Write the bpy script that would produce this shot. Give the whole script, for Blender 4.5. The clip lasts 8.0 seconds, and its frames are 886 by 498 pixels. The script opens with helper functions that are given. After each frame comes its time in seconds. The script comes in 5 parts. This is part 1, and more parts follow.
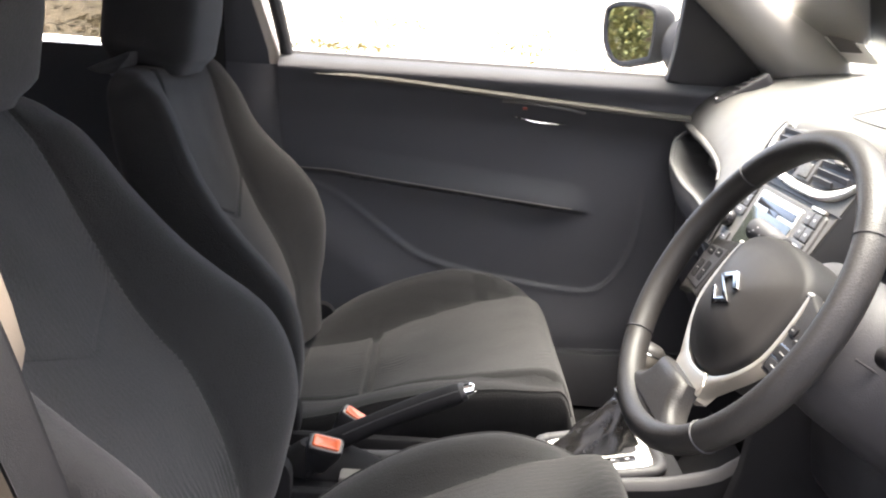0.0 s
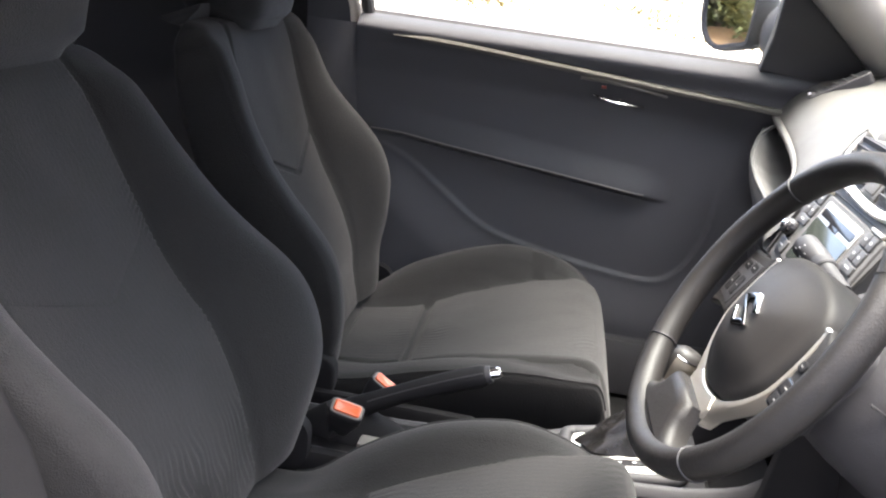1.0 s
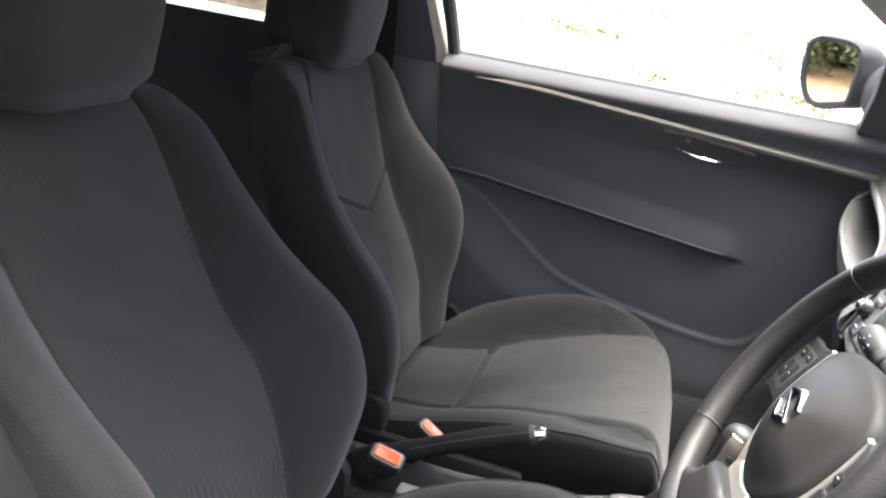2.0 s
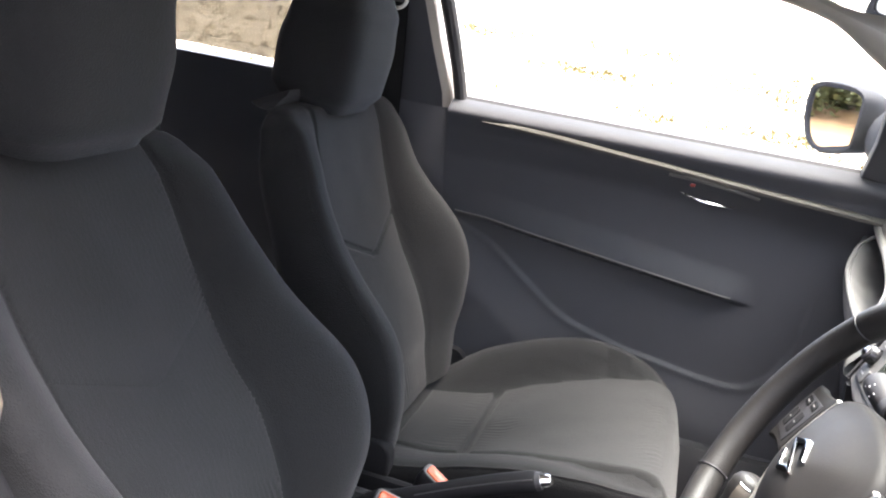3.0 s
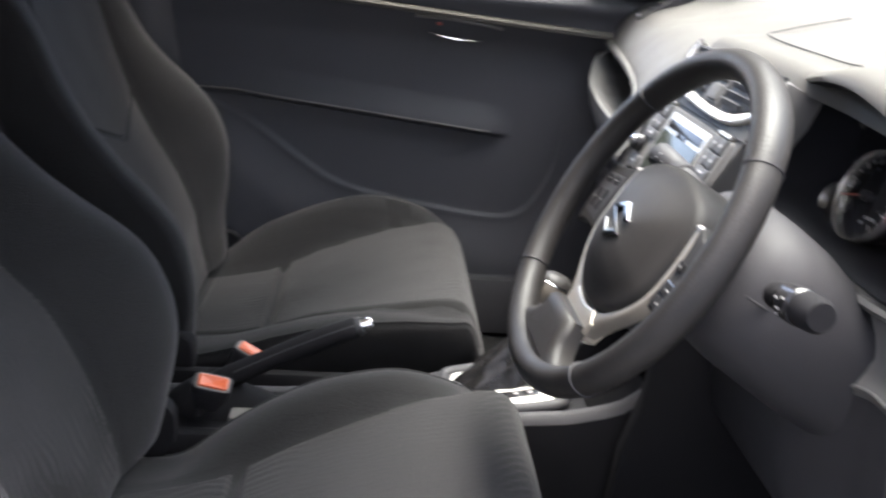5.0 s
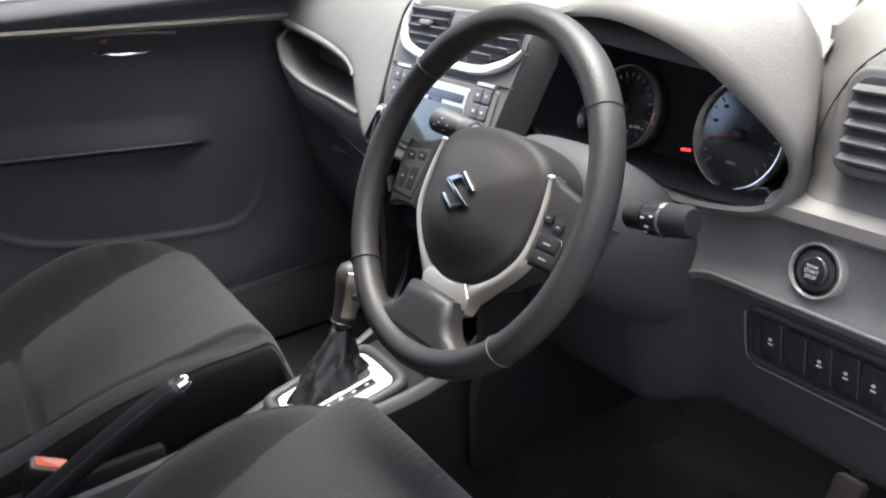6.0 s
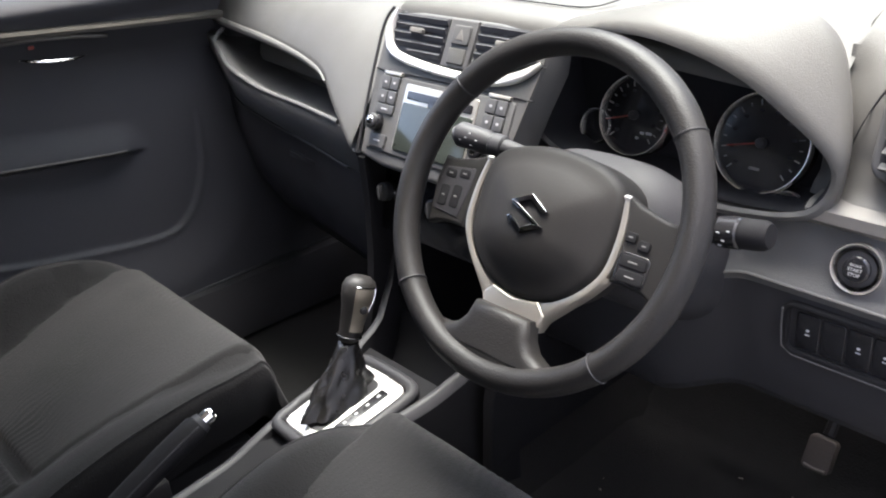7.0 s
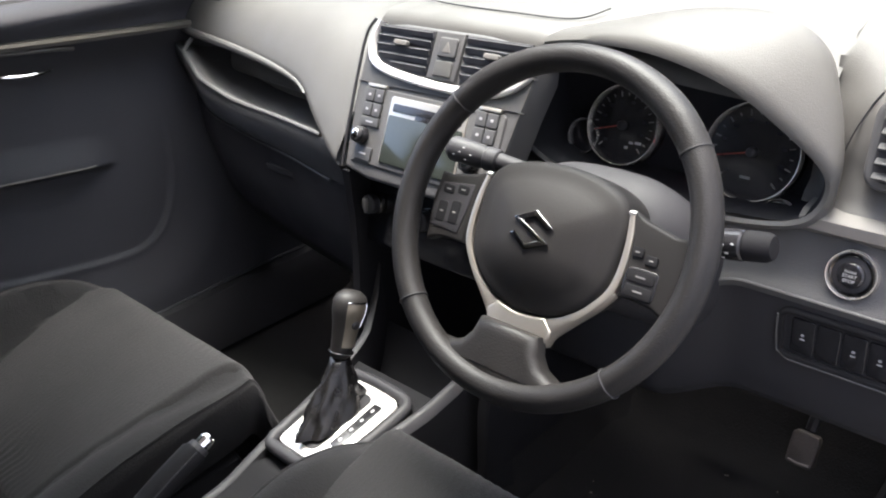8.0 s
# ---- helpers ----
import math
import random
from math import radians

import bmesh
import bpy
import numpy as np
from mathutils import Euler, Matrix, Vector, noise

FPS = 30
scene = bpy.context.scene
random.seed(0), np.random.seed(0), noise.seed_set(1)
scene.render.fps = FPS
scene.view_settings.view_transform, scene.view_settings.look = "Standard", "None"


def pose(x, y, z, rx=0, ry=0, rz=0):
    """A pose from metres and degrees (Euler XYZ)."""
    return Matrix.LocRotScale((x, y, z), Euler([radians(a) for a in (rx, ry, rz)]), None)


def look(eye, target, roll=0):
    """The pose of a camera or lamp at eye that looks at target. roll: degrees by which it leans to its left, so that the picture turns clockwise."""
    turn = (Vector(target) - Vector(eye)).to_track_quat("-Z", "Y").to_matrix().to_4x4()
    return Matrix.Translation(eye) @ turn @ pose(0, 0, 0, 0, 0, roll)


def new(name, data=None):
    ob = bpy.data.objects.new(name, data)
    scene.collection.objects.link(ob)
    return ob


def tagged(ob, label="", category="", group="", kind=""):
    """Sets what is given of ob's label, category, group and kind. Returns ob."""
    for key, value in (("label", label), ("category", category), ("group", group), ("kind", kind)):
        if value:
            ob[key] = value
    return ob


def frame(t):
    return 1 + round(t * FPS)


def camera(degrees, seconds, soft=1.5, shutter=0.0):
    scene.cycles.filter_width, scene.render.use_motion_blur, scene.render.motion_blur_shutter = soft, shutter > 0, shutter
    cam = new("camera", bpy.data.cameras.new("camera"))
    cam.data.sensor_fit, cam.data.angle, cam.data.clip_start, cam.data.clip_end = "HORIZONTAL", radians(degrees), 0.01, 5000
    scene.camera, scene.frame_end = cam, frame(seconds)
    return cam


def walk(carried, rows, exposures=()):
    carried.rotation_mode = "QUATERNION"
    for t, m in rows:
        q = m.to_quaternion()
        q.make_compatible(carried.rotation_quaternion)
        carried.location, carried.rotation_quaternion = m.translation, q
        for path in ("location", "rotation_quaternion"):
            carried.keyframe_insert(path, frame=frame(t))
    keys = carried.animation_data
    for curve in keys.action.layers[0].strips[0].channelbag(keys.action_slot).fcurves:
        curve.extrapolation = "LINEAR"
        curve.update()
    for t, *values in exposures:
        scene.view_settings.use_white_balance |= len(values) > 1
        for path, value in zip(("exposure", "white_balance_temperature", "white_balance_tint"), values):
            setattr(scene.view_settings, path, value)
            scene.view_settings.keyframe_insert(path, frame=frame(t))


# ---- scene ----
cam = camera(55.5, 8.0, soft=2.0, shutter=0.4)
PATH = [
    (0, (1.17, 0.161, 1.162), (-0.755, 0.192, 0.62), 3.9),
    (0.5, (1.177, 0.214, 1.168), (-0.729, 0.093, 0.574), 5.8),
    (1, (1.138, 0.254, 1.198), (-0.737, 0.048, 0.533), 7.6),
    (1.5, (1.106, 0.284, 1.229), (-0.741, -0.048, 0.537), 8.6),
    (2, (1.1, 0.311, 1.24), (-0.739, -0.14, 0.595), 9.3),
    (2.2, (1.1, 0.32, 1.243), (-0.744, -0.156, 0.63), 9.4),
    (3.3, (1.102, 0.314, 1.251), (-0.755, -0.176, 0.693), 9.1),
    (3.5, (1.099, 0.316, 1.245), (-0.754, -0.168, 0.669), 9.0),
    (4, (1.099, 0.308, 1.222), (-0.742, -0.086, 0.548), 7.8),
    (4.5, (1.088, 0.285, 1.197), (-0.759, 0.135, 0.444), 5.8),
    (4.9, (1.099, 0.245, 1.17), (-0.761, 0.321, 0.44), 4.7),
    (5, (1.099, 0.237, 1.156), (-0.763, 0.401, 0.444), 4.9),
    (5.2, (1.108, 0.218, 1.142), (-0.732, 0.54, 0.429), 2.6),
    (6.3, (0.95, -0.014, 1.2), (-0.546, 1.049, 0.405), -4.9),
    (6.5, (0.919, -0.057, 1.217), (-0.535, 1.053, 0.406), -4.7),
    (7, (0.855, -0.115, 1.244), (-0.483, 1.094, 0.379), -3.2),
    (7.5, (0.824, -0.141, 1.263), (-0.464, 1.115, 0.39), -3.5),
    (8, (0.807, -0.145, 1.268), (-0.443, 1.143, 0.386), -3.2),
]
EXPOSURES = [(0.0, 5.28, 6600, 10), (1.0, 5.25, 6350, 10), (2.0, 5.38, 6300, 10), (3.5, 5.5, 6200, 10), (4.5, 4.78, 6200, 10), (5.2, 4.68, 6150, 10), (6.4, 4.4, 6100, 10), (8.0, 4.35, 6150, 10)]
walk(cam, [(t, look(eye, target, roll)) for t, eye, target, roll in PATH], EXPOSURES)


# ---------------------------------------------------------------- light
SUN_EL, SUN_AZ = 80.0, 316.0         # degrees above the horizon, degrees clockwise from straight ahead of the car
world = bpy.data.worlds.new("sky")
scene.world = world
world.use_nodes = True
wn = world.node_tree.nodes
sky = wn.new("ShaderNodeTexSky")
sky.sky_type = "NISHITA"
sky.sun_disc = False
sky.sun_elevation = radians(SUN_EL)
sky.sun_rotation = radians(SUN_AZ)
sky.dust_density = 6.0
sky.air_density = 0.55
wn["Background"].inputs["Strength"].default_value = 0.125
world.node_tree.links.new(sky.outputs["Color"], wn["Background"].inputs["Color"])
sun = new("sun", bpy.data.lights.new("sun", "SUN"))
sun.data.energy = 0.38
sun.data.angle = radians(30)
sun.data.color = (1.0, 0.945, 0.86)
_d = Vector((math.sin(radians(SUN_AZ)) * math.cos(radians(SUN_EL)), math.cos(radians(SUN_AZ)) * math.cos(radians(SUN_EL)), math.sin(radians(SUN_EL))))
sun.matrix_world = look(_d * 20, (0, 0, 0))


# ---------------------------------------------------------------- materials
def mat(name, base, rough=0.6, metal=0.0, var=0.2, scale=12.0, bump=0.0, grain=400.0, spec=0.5, coat=0.0, sheen=0.0, rvar=0.12, tint=None):
    m = bpy.data.materials.new(name)
    m.use_nodes = True
    n, l = m.node_tree.nodes, m.node_tree.links
    p = n["Principled BSDF"]
    p.inputs["Metallic"].default_value = metal
    p.inputs["Specular IOR Level"].default_value = spec
    p.inputs["Coat Weight"].default_value = coat
    p.inputs["Sheen Weight"].default_value = sheen
    p.inputs["Sheen Roughness"].default_value = 0.6
    tc = n.new("ShaderNodeTexCoord")
    big, fine = n.new("ShaderNodeTexNoise"), n.new("ShaderNodeTexNoise")
    big.inputs["Scale"].default_value, big.inputs["Detail"].default_value = scale, 6.0
    fine.inputs["Scale"].default_value, fine.inputs["Detail"].default_value = grain, 3.0
    l.new(tc.outputs["Object"], big.inputs["Vector"])
    l.new(tc.outputs["Object"], fine.inputs["Vector"])
    both = n.new("ShaderNodeMix")
    both.inputs["Factor"].default_value = 0.45
    l.new(big.outputs["Fac"], both.inputs["A"])
    l.new(fine.outputs["Fac"], both.inputs["B"])
    ramp = n.new("ShaderNodeMix")
    ramp.data_type = "RGBA"
    other = tint or base
    ramp.inputs["A"].default_value = (*[c * (1 - var) for c in base], 1)
    ramp.inputs["B"].default_value = (*[min(1, c * (1 + var)) for c in other], 1)
    l.new(both.outputs["Result"], ramp.inputs["Factor"])
    l.new(ramp.outputs["Result"], p.inputs["Base Color"])
    rr = n.new("ShaderNodeMapRange")
    rr.inputs["To Min"].default_value, rr.inputs["To Max"].default_value = max(0.02, rough - rvar), min(1, rough + rvar)
    l.new(big.outputs["Fac"], rr.inputs["Value"])
    l.new(rr.outputs["Result"], p.inputs["Roughness"])
    if bump:
        b = n.new("ShaderNodeBump")
        b.inputs["Strength"].default_value, b.inputs["Distance"].default_value = bump, 0.001
        l.new(fine.outputs["Fac"], b.inputs["Height"])
        l.new(b.outputs["Normal"], p.inputs["Normal"])
    return m


def woven(name, base, stripes=0.0):
    """Seat cloth: a fine weave, with faint wandering ribs where stripes is above 0."""
    m = mat(name, base, rough=0.92, var=0.36, scale=9, grain=520, spec=0.06, sheen=0.06, rvar=0.04)
    n, l = m.node_tree.nodes, m.node_tree.links
    p, tc = n["Principled BSDF"], n["Texture Coordinate"]
    weave = n.new("ShaderNodeTexVoronoi")
    weave.inputs["Scale"].default_value = 520
    l.new(tc.outputs["Object"], weave.inputs["Vector"])
    b = n.new("ShaderNodeBump")
    b.inputs["Strength"].default_value, b.inputs["Distance"].default_value = 0.5, 0.001
    l.new(weave.outputs["Distance"], b.inputs["Height"])
    last = b
    if stripes:
        w = n.new("ShaderNodeTexWave")
        w.wave_type, w.bands_direction = "BANDS", "X"
        w.inputs["Scale"].default_value = 34
        w.inputs["Distortion"].default_value = 9.0
        w.inputs["Detail"].default_value = 2.0
        w.inputs["Detail Scale"].default_value = 0.6
        l.new(tc.outputs["Object"], w.inputs["Vector"])
        c = n.new("ShaderNodeBump")
        c.inputs["Strength"].default_value, c.inputs["Distance"].default_value = stripes, 0.0015
        l.new(w.outputs["Fac"], c.inputs["Height"])
        l.new(b.outputs["Normal"], c.inputs["Normal"])
        last = c
    l.new(last.outputs["Normal"], p.inputs["Normal"])
    return m


def glass(name, color=(1, 1, 1), rough=0.0):
    m = bpy.data.materials.new(name)
    m.use_nodes = True
    n, l = m.node_tree.nodes, m.node_tree.links
    n.remove(n["Principled BSDF"])
    t, g, mix, fr = n.new("ShaderNodeBsdfTransparent"), n.new("ShaderNodeBsdfGlossy"), n.new("ShaderNodeMixShader"), n.new("ShaderNodeFresnel")
    t.inputs["Color"].default_value = (*color, 1)
    g.inputs["Roughness"].default_value = rough
    fr.inputs["IOR"].default_value = 1.45
    l.new(fr.outputs["Fac"], mix.inputs["Fac"])
    l.new(t.outputs["BSDF"], mix.inputs[1])
    l.new(g.outputs["BSDF"], mix.inputs[2])
    l.new(mix.outputs["Shader"], n["Material Output"].inputs["Surface"])
    return m


CLOTH = woven("seat_cloth", (0.0120, 0.0121, 0.0123))
# seat cloth darkened to stand in for the shade on the cushion sides
SHADED_CLOTH = woven("shaded_side_cloth", (0.0058, 0.0059, 0.0062))
CLOTH_INSERT = woven("seat_insert_cloth", (0.0185, 0.0185, 0.0183), 0.07)
DASH = mat("dash_plastic", (0.053, 0.052, 0.0465), 0.58, var=0.10, scale=20, bump=0.35, grain=700)
DASH_LOW = mat("lower_dash_plastic", (0.066, 0.066, 0.064), 0.55, var=0.10, scale=20, bump=0.35, grain=700, spec=0.3)
DOOR = mat("door_plastic", (0.045, 0.046, 0.050), 0.6, var=0.12, scale=15, bump=0.4, grain=650, spec=0.25)
DOORSTRIP = mat("door_strip_trim", (0.062, 0.059, 0.050), 0.75, var=0.10, scale=30, spec=0.15)
BLACK = mat("black_plastic", (0.020, 0.020, 0.0215), 0.55, var=0.15, scale=25, bump=0.2, grain=600, spec=0.3)
GLOSS = mat("gloss_black_plastic", (0.012, 0.012, 0.013), 0.18, var=0.1, scale=10)
LEATHER = mat("wheel_leather", (0.0112, 0.0107, 0.0100), 0.47, var=0.16, scale=30, bump=0.5, grain=520, spec=0.28)
PAD = mat("airbag_plastic", (0.0150, 0.0145, 0.0138), 0.55, var=0.08, scale=20, bump=0.25, grain=800, spec=0.18)
SILVER = mat("silver_trim", (0.45, 0.425, 0.365), 0.36, metal=0.85, var=0.05, scale=40)
SATIN = mat("satin_plate", (0.66, 0.65, 0.61), 0.30, metal=0.5, var=0.04, scale=40)
CHROME = mat("chrome", (0.85, 0.85, 0.85), 0.08, metal=1.0, var=0.03, scale=30, rvar=0.03)
RINGMETAL = mat("brushed_chrome", (0.66, 0.64, 0.59), 0.22, metal=0.85, var=0.05, scale=30, rvar=0.06)
RED = mat("red_plastic", (0.36, 0.058, 0.010), 0.35, var=0.08, scale=40)
STRIP = mat("grey_trim", (0.10, 0.095, 0.085), 0.66, var=0.10, scale=30)
PILLAR = mat("pillar_plastic", (0.30, 0.275, 0.235), 0.6, var=0.06, scale=14, bump=0.2, grain=600)
HEADLINER = mat("headliner_cloth", (0.60, 0.58, 0.54), 0.95, var=0.08, scale=20, bump=0.3, grain=500, spec=0.1)
CARPET = mat("carpet", (0.0095, 0.0094, 0.0094), 0.98, var=0.4, scale=40, bump=1.0, grain=350, spec=0.1)
RUBBER = mat("pedal_rubber", (0.060, 0.050, 0.042), 0.7, var=0.25, scale=40, bump=0.5, grain=300)
PAINT = mat("body_paint", (0.55, 0.56, 0.58), 0.25, metal=0.3, var=0.04, scale=10, coat=0.6)
HOUSING = mat("mirror_housing_plastic", (0.028, 0.028, 0.030), 0.85, var=0.15, scale=25, bump=0.3, grain=600, spec=0.08)
SHROUD = mat("dial_shroud_plastic", (0.018, 0.0185, 0.021), 0.75, var=0.2, scale=25, bump=0.2, grain=600, spec=0.08)
BOOT = mat("boot_leather", (0.006, 0.0058, 0.0057), 0.24, var=0.25, scale=60, bump=0.5, grain=420, spec=0.5)
DARKCHROME = mat("smoked_chrome", (0.22, 0.22, 0.22), 0.14, metal=1.0, var=0.05, scale=30, rvar=0.04)
CONSOLE = mat("console_plastic", (0.009, 0.009, 0.0098), 0.75, var=0.2, scale=25, bump=0.3, grain=600, spec=0.1)
KNOBTRIM = mat("bronze_grey_trim", (0.15, 0.135, 0.105), 0.38, metal=0.5, var=0.1, scale=40)
FADED = mat("faded_lettering", (0.30, 0.30, 0.30), 0.5, var=0.1, scale=60)
DIRT = mat("dust_specks", (0.22, 0.20, 0.17), 0.9, var=0.3, scale=60)
RAIL = mat("roof_rail_plastic", (0.24, 0.23, 0.21), 0.6, var=0.08, scale=14, bump=0.2, grain=600)
KEYCAP = mat("grey_keys", (0.040, 0.040, 0.039), 0.5, var=0.1, scale=30, bump=0.2, grain=600)
BELTCLOTH = mat("belt_webbing", (0.0145, 0.0143, 0.0143), 0.85, var=0.15, scale=60, bump=0.35, grain=900, spec=0.1)
JAMB = mat("door_jamb", (0.095, 0.079, 0.060), 0.7, var=0.12, scale=14, bump=0.2, grain=500, spec=0.2)
SEAL = mat("window_seal", (0.02, 0.02, 0.02), 0.6, var=0.1)
SCREEN = mat("display_glass", (0.022, 0.026, 0.022), 0.10, var=0.35, scale=30, spec=0.5, rvar=0.04)
MARK = mat("switch_marking", (0.65, 0.66, 0.66), 0.5, var=0.05)
PAPER = mat("sticker_paper", (0.75, 0.73, 0.68), 0.7, var=0.05)
DARKINK = mat("sticker_dark_print", (0.12, 0.11, 0.10), 0.7, var=0.2, scale=60)
DIM = mat("dial_marking", (0.13, 0.13, 0.125), 0.6, var=0.1)
NEEDLE = mat("red_needle", (0.22, 0.03, 0.018), 0.4, var=0.05)
CLEAR = glass("window_glass", (0.84, 0.86, 0.85))
SCREENGLASS = glass("windscreen_glass", (0.74, 0.77, 0.75))
TINT = glass("tinted_glass", (0.21, 0.205, 0.19))
MIRROR = mat("mirror_glass", (0.85, 0.87, 0.87), 0.01, metal=1.0, var=0.0, rvar=0.0)


# ---------------------------------------------------------------- mesh helpers
def thing(name, at, label, category, group="", kind=""):
    root = new(name)
    root.empty_display_size = 0.05
    root.location = at
    return tagged(root, label, category, group, kind)


def part(name, geo, material, parent=None, label="", flat=False, angle=35):
    """One mesh object from (verts, faces) or a bmesh, in world coordinates, under a thing or a part."""
    me = bpy.data.meshes.new(name)
    if isinstance(geo, bmesh.types.BMesh):
        bm = geo
    else:
        me.from_pydata([tuple(v) for v in geo[0]], [], geo[1])
        bm = bmesh.new()
        bm.from_mesh(me)
    bmesh.ops.recalc_face_normals(bm, faces=bm.faces)
    lim = radians(angle)
    for f in bm.faces:
        f.smooth = not flat
    for e in bm.edges:
        e.smooth = len(e.link_faces) != 2 or e.calc_face_angle(0) < lim
    bm.to_mesh(me)
    bm.free()
    me.materials.append(material)
    ob = new(name, me)
    if parent:
        ob.parent = parent
        if parent.data is None:
            ob.matrix_parent_inverse = Matrix.Translation(-parent.location)
    if label:
        ob["label"] = label
    return ob


def structure(name, geo, material, label, category, angle=35):
    return tagged(part(name, geo, material, angle=angle), label, category, kind="structure")


def merge(*geos):
    V, F = [], []
    for v, f in geos:
        k = len(V)
        V += list(v)
        F += [tuple(i + k for i in q) for q in f]
    return V, F


def spline(points, n, closed=False):
    """n points on a smooth curve through the given ones."""
    P = [Vector(p) for p in points]
    m = len(P) if closed else len(P) - 1
    out = []
    for k in range(n):
        s = k / n * m if closed else k / (n - 1) * m
        i = min(int(s), m - 1)
        t = s - i
        if closed:
            a, b, c, d = P[(i - 1) % m], P[i % m], P[(i + 1) % m], P[(i + 2) % m]
        else:
            a, b, c, d = P[max(i - 1, 0)], P[i], P[i + 1], P[min(i + 2, m)]
        out.append(0.5 * ((2 * b) + (c - a) * t + (2 * a - 5 * b + 4 * c - d) * t * t + (3 * b - a - 3 * c + d) * t ** 3))
    return out


def loft(rows, around=False, along=False, caps=False):
    """Quads over rows of points. around: each row closes on itself; along: the last row meets the first."""
    n, m = len(rows), len(rows[0])
    V = [p for r in rows for p in r]
    F = []
    for i in range(n if along else n - 1):
        for j in range(m if around else m - 1):
            a, b = i, (i + 1) % n
            c = (j + 1) % m
            F.append((a * m + j, a * m + c, b * m + c, b * m + j))
    if caps:
        F.append(tuple(range(m)))
        F.append(tuple((n - 1) * m + j for j in range(m)))
    return V, F


def tube(path, radius, seg=14, oval=1.0, closed=False, caps=True):
    """A round bar along a path; radius: one number, or one for each point."""
    P = [Vector(p) for p in path]
    R = radius if isinstance(radius, (list, tuple)) else [radius] * len(P)
    rows, up = [], None
    for i, p in enumerate(P):
        a = P[(i - 1) % len(P)] if closed or i else p
        b = P[(i + 1) % len(P)] if closed or i < len(P) - 1 else p
        d = (b - a).normalized()
        if up is None:
            up = d.orthogonal().normalized()
        up = (up - d * up.dot(d)).normalized()
        side = d.cross(up)
        rows.append([p + R[i] * (math.cos(w) * up * oval + math.sin(w) * side) for w in (2 * math.pi * k / seg for k in range(seg))])
    return loft(rows, around=True, along=closed, caps=caps and not closed)


def rbox(size, at=(0, 0, 0), bevel=0.004, seg=2, rot=None):
    bm = bmesh.new()
    bmesh.ops.create_cube(bm, size=1.0)
    bmesh.ops.scale(bm, vec=size, verts=bm.verts)
    if bevel:
        bmesh.ops.bevel(bm, geom=list(bm.edges), offset=bevel, segments=seg, profile=0.5, affect="EDGES")
    m = Matrix.Translation(at) @ (rot.to_4x4() if rot else Matrix.Identity(4))
    bmesh.ops.transform(bm, matrix=m, verts=bm.verts)
    bm.verts.index_update()
    V, F = [v.co.copy() for v in bm.verts], [tuple(v.index for v in f.verts) for f in bm.faces]
    bm.free()
    return V, F


def ccw(poly):
    area = sum(a[0] * b[1] - b[0] * a[1] for a, b in zip(poly, poly[1:] + poly[:1]))
    return poly if area > 0 else poly[::-1]


def inset(poly, d):
    out, n = [], len(poly)
    for i in range(n):
        a, b, c = Vector(poly[i - 1][:2]), Vector(poly[i][:2]), Vector(poly[(i + 1) % n][:2])
        e, f = (b - a).normalized(), (c - b).normalized()
        na, nb = Vector((-e.y, e.x)), Vector((-f.y, f.x))
        k = (na + nb)
        k = k / max(0.5, k.length_squared / 2) if k.length > 1e-6 else na
        out.append(tuple(b + k * d))
    return out


def slab(outline, place, front, back, bevel=0.003, crown=0.0, seg=3):
    """A plate of the given outline with rounded front edges. place(a, b, n) gives the world point; n runs away from the viewer."""
    o = ccw([tuple(p)[:2] for p in outline])
    rings = [[place(a, b, back) for a, b in o], [place(a, b, front + bevel) for a, b in o]]
    for k in range(1, seg + 1):
        w = math.pi / 2 * k / seg
        rings.append([place(a, b, front + bevel * (1 - math.sin(w))) for a, b in inset(o, bevel * (1 - math.cos(w)))])
    last = inset(o, bevel)
    cx, cy = sum(p[0] for p in last) / len(last), sum(p[1] for p in last) / len(last)
    if crown:
        for s in (0.85, 0.65, 0.4, 0.15):
            rings.append([place(cx + (a - cx) * s, cy + (b - cy) * s, front - crown * (1 - s * s)) for a, b in last])
    V, F = loft(rings, around=True)
    m = len(o)
    F.append(tuple(range(m)))
    F.append(tuple(len(V) - m + j for j in range(m)))
    return V, F


def rrect(w, h, r, cx=0.0, cy=0.0, n=5):
    pts = []
    for sx, sy, a0 in ((1, 1, 0), (-1, 1, 90), (-1, -1, 180), (1, -1, 270)):
        for k in range(n + 1):
            a = radians(a0 + 90 * k / n)
            pts.append((cx + sx * (w / 2 - r) + r * math.cos(a), cy + sy * (h / 2 - r) + r * math.sin(a)))
    return pts


def circle(r, cx=0.0, cy=0.0, n=40):
    return [(cx + r * math.cos(2 * math.pi * k / n), cy + r * math.sin(2 * math.pi * k / n)) for k in range(n)]


def frame_at(at, right, up):
    """A place() for slab(): a to the right, b up, n away from the viewer."""
    at, right = Vector(at), Vector(right).normalized()
    up = (Vector(up) - right * Vector(up).dot(right)).normalized()
    away = up.cross(right)
    return lambda a, b, n: at + right * a + up * b + away * n


def ring(r, wide, place, front, back, n=48):
    """A round bezel: its section is a rounded bar."""
    rows = []
    for k in range(n):
        w = 2 * math.pi * k / n
        c, s = math.cos(w), math.sin(w)
        sec = [(r - wide, back), (r - wide, front + wide * 0.6), (r - wide * 0.7, front + 0.1 * wide), (r - wide * 0.3, front), (r, front + wide * 0.5), (r + 0.0005, back)]
        rows.append([place(q * c, q * s, d) for q, d in sec])
    return loft(rows, around=False, along=True)


def smooth(a, b, x):
    t = min(1.0, max(0.0, (x - a) / (b - a)))
    return t * t * (3 - 2 * t)


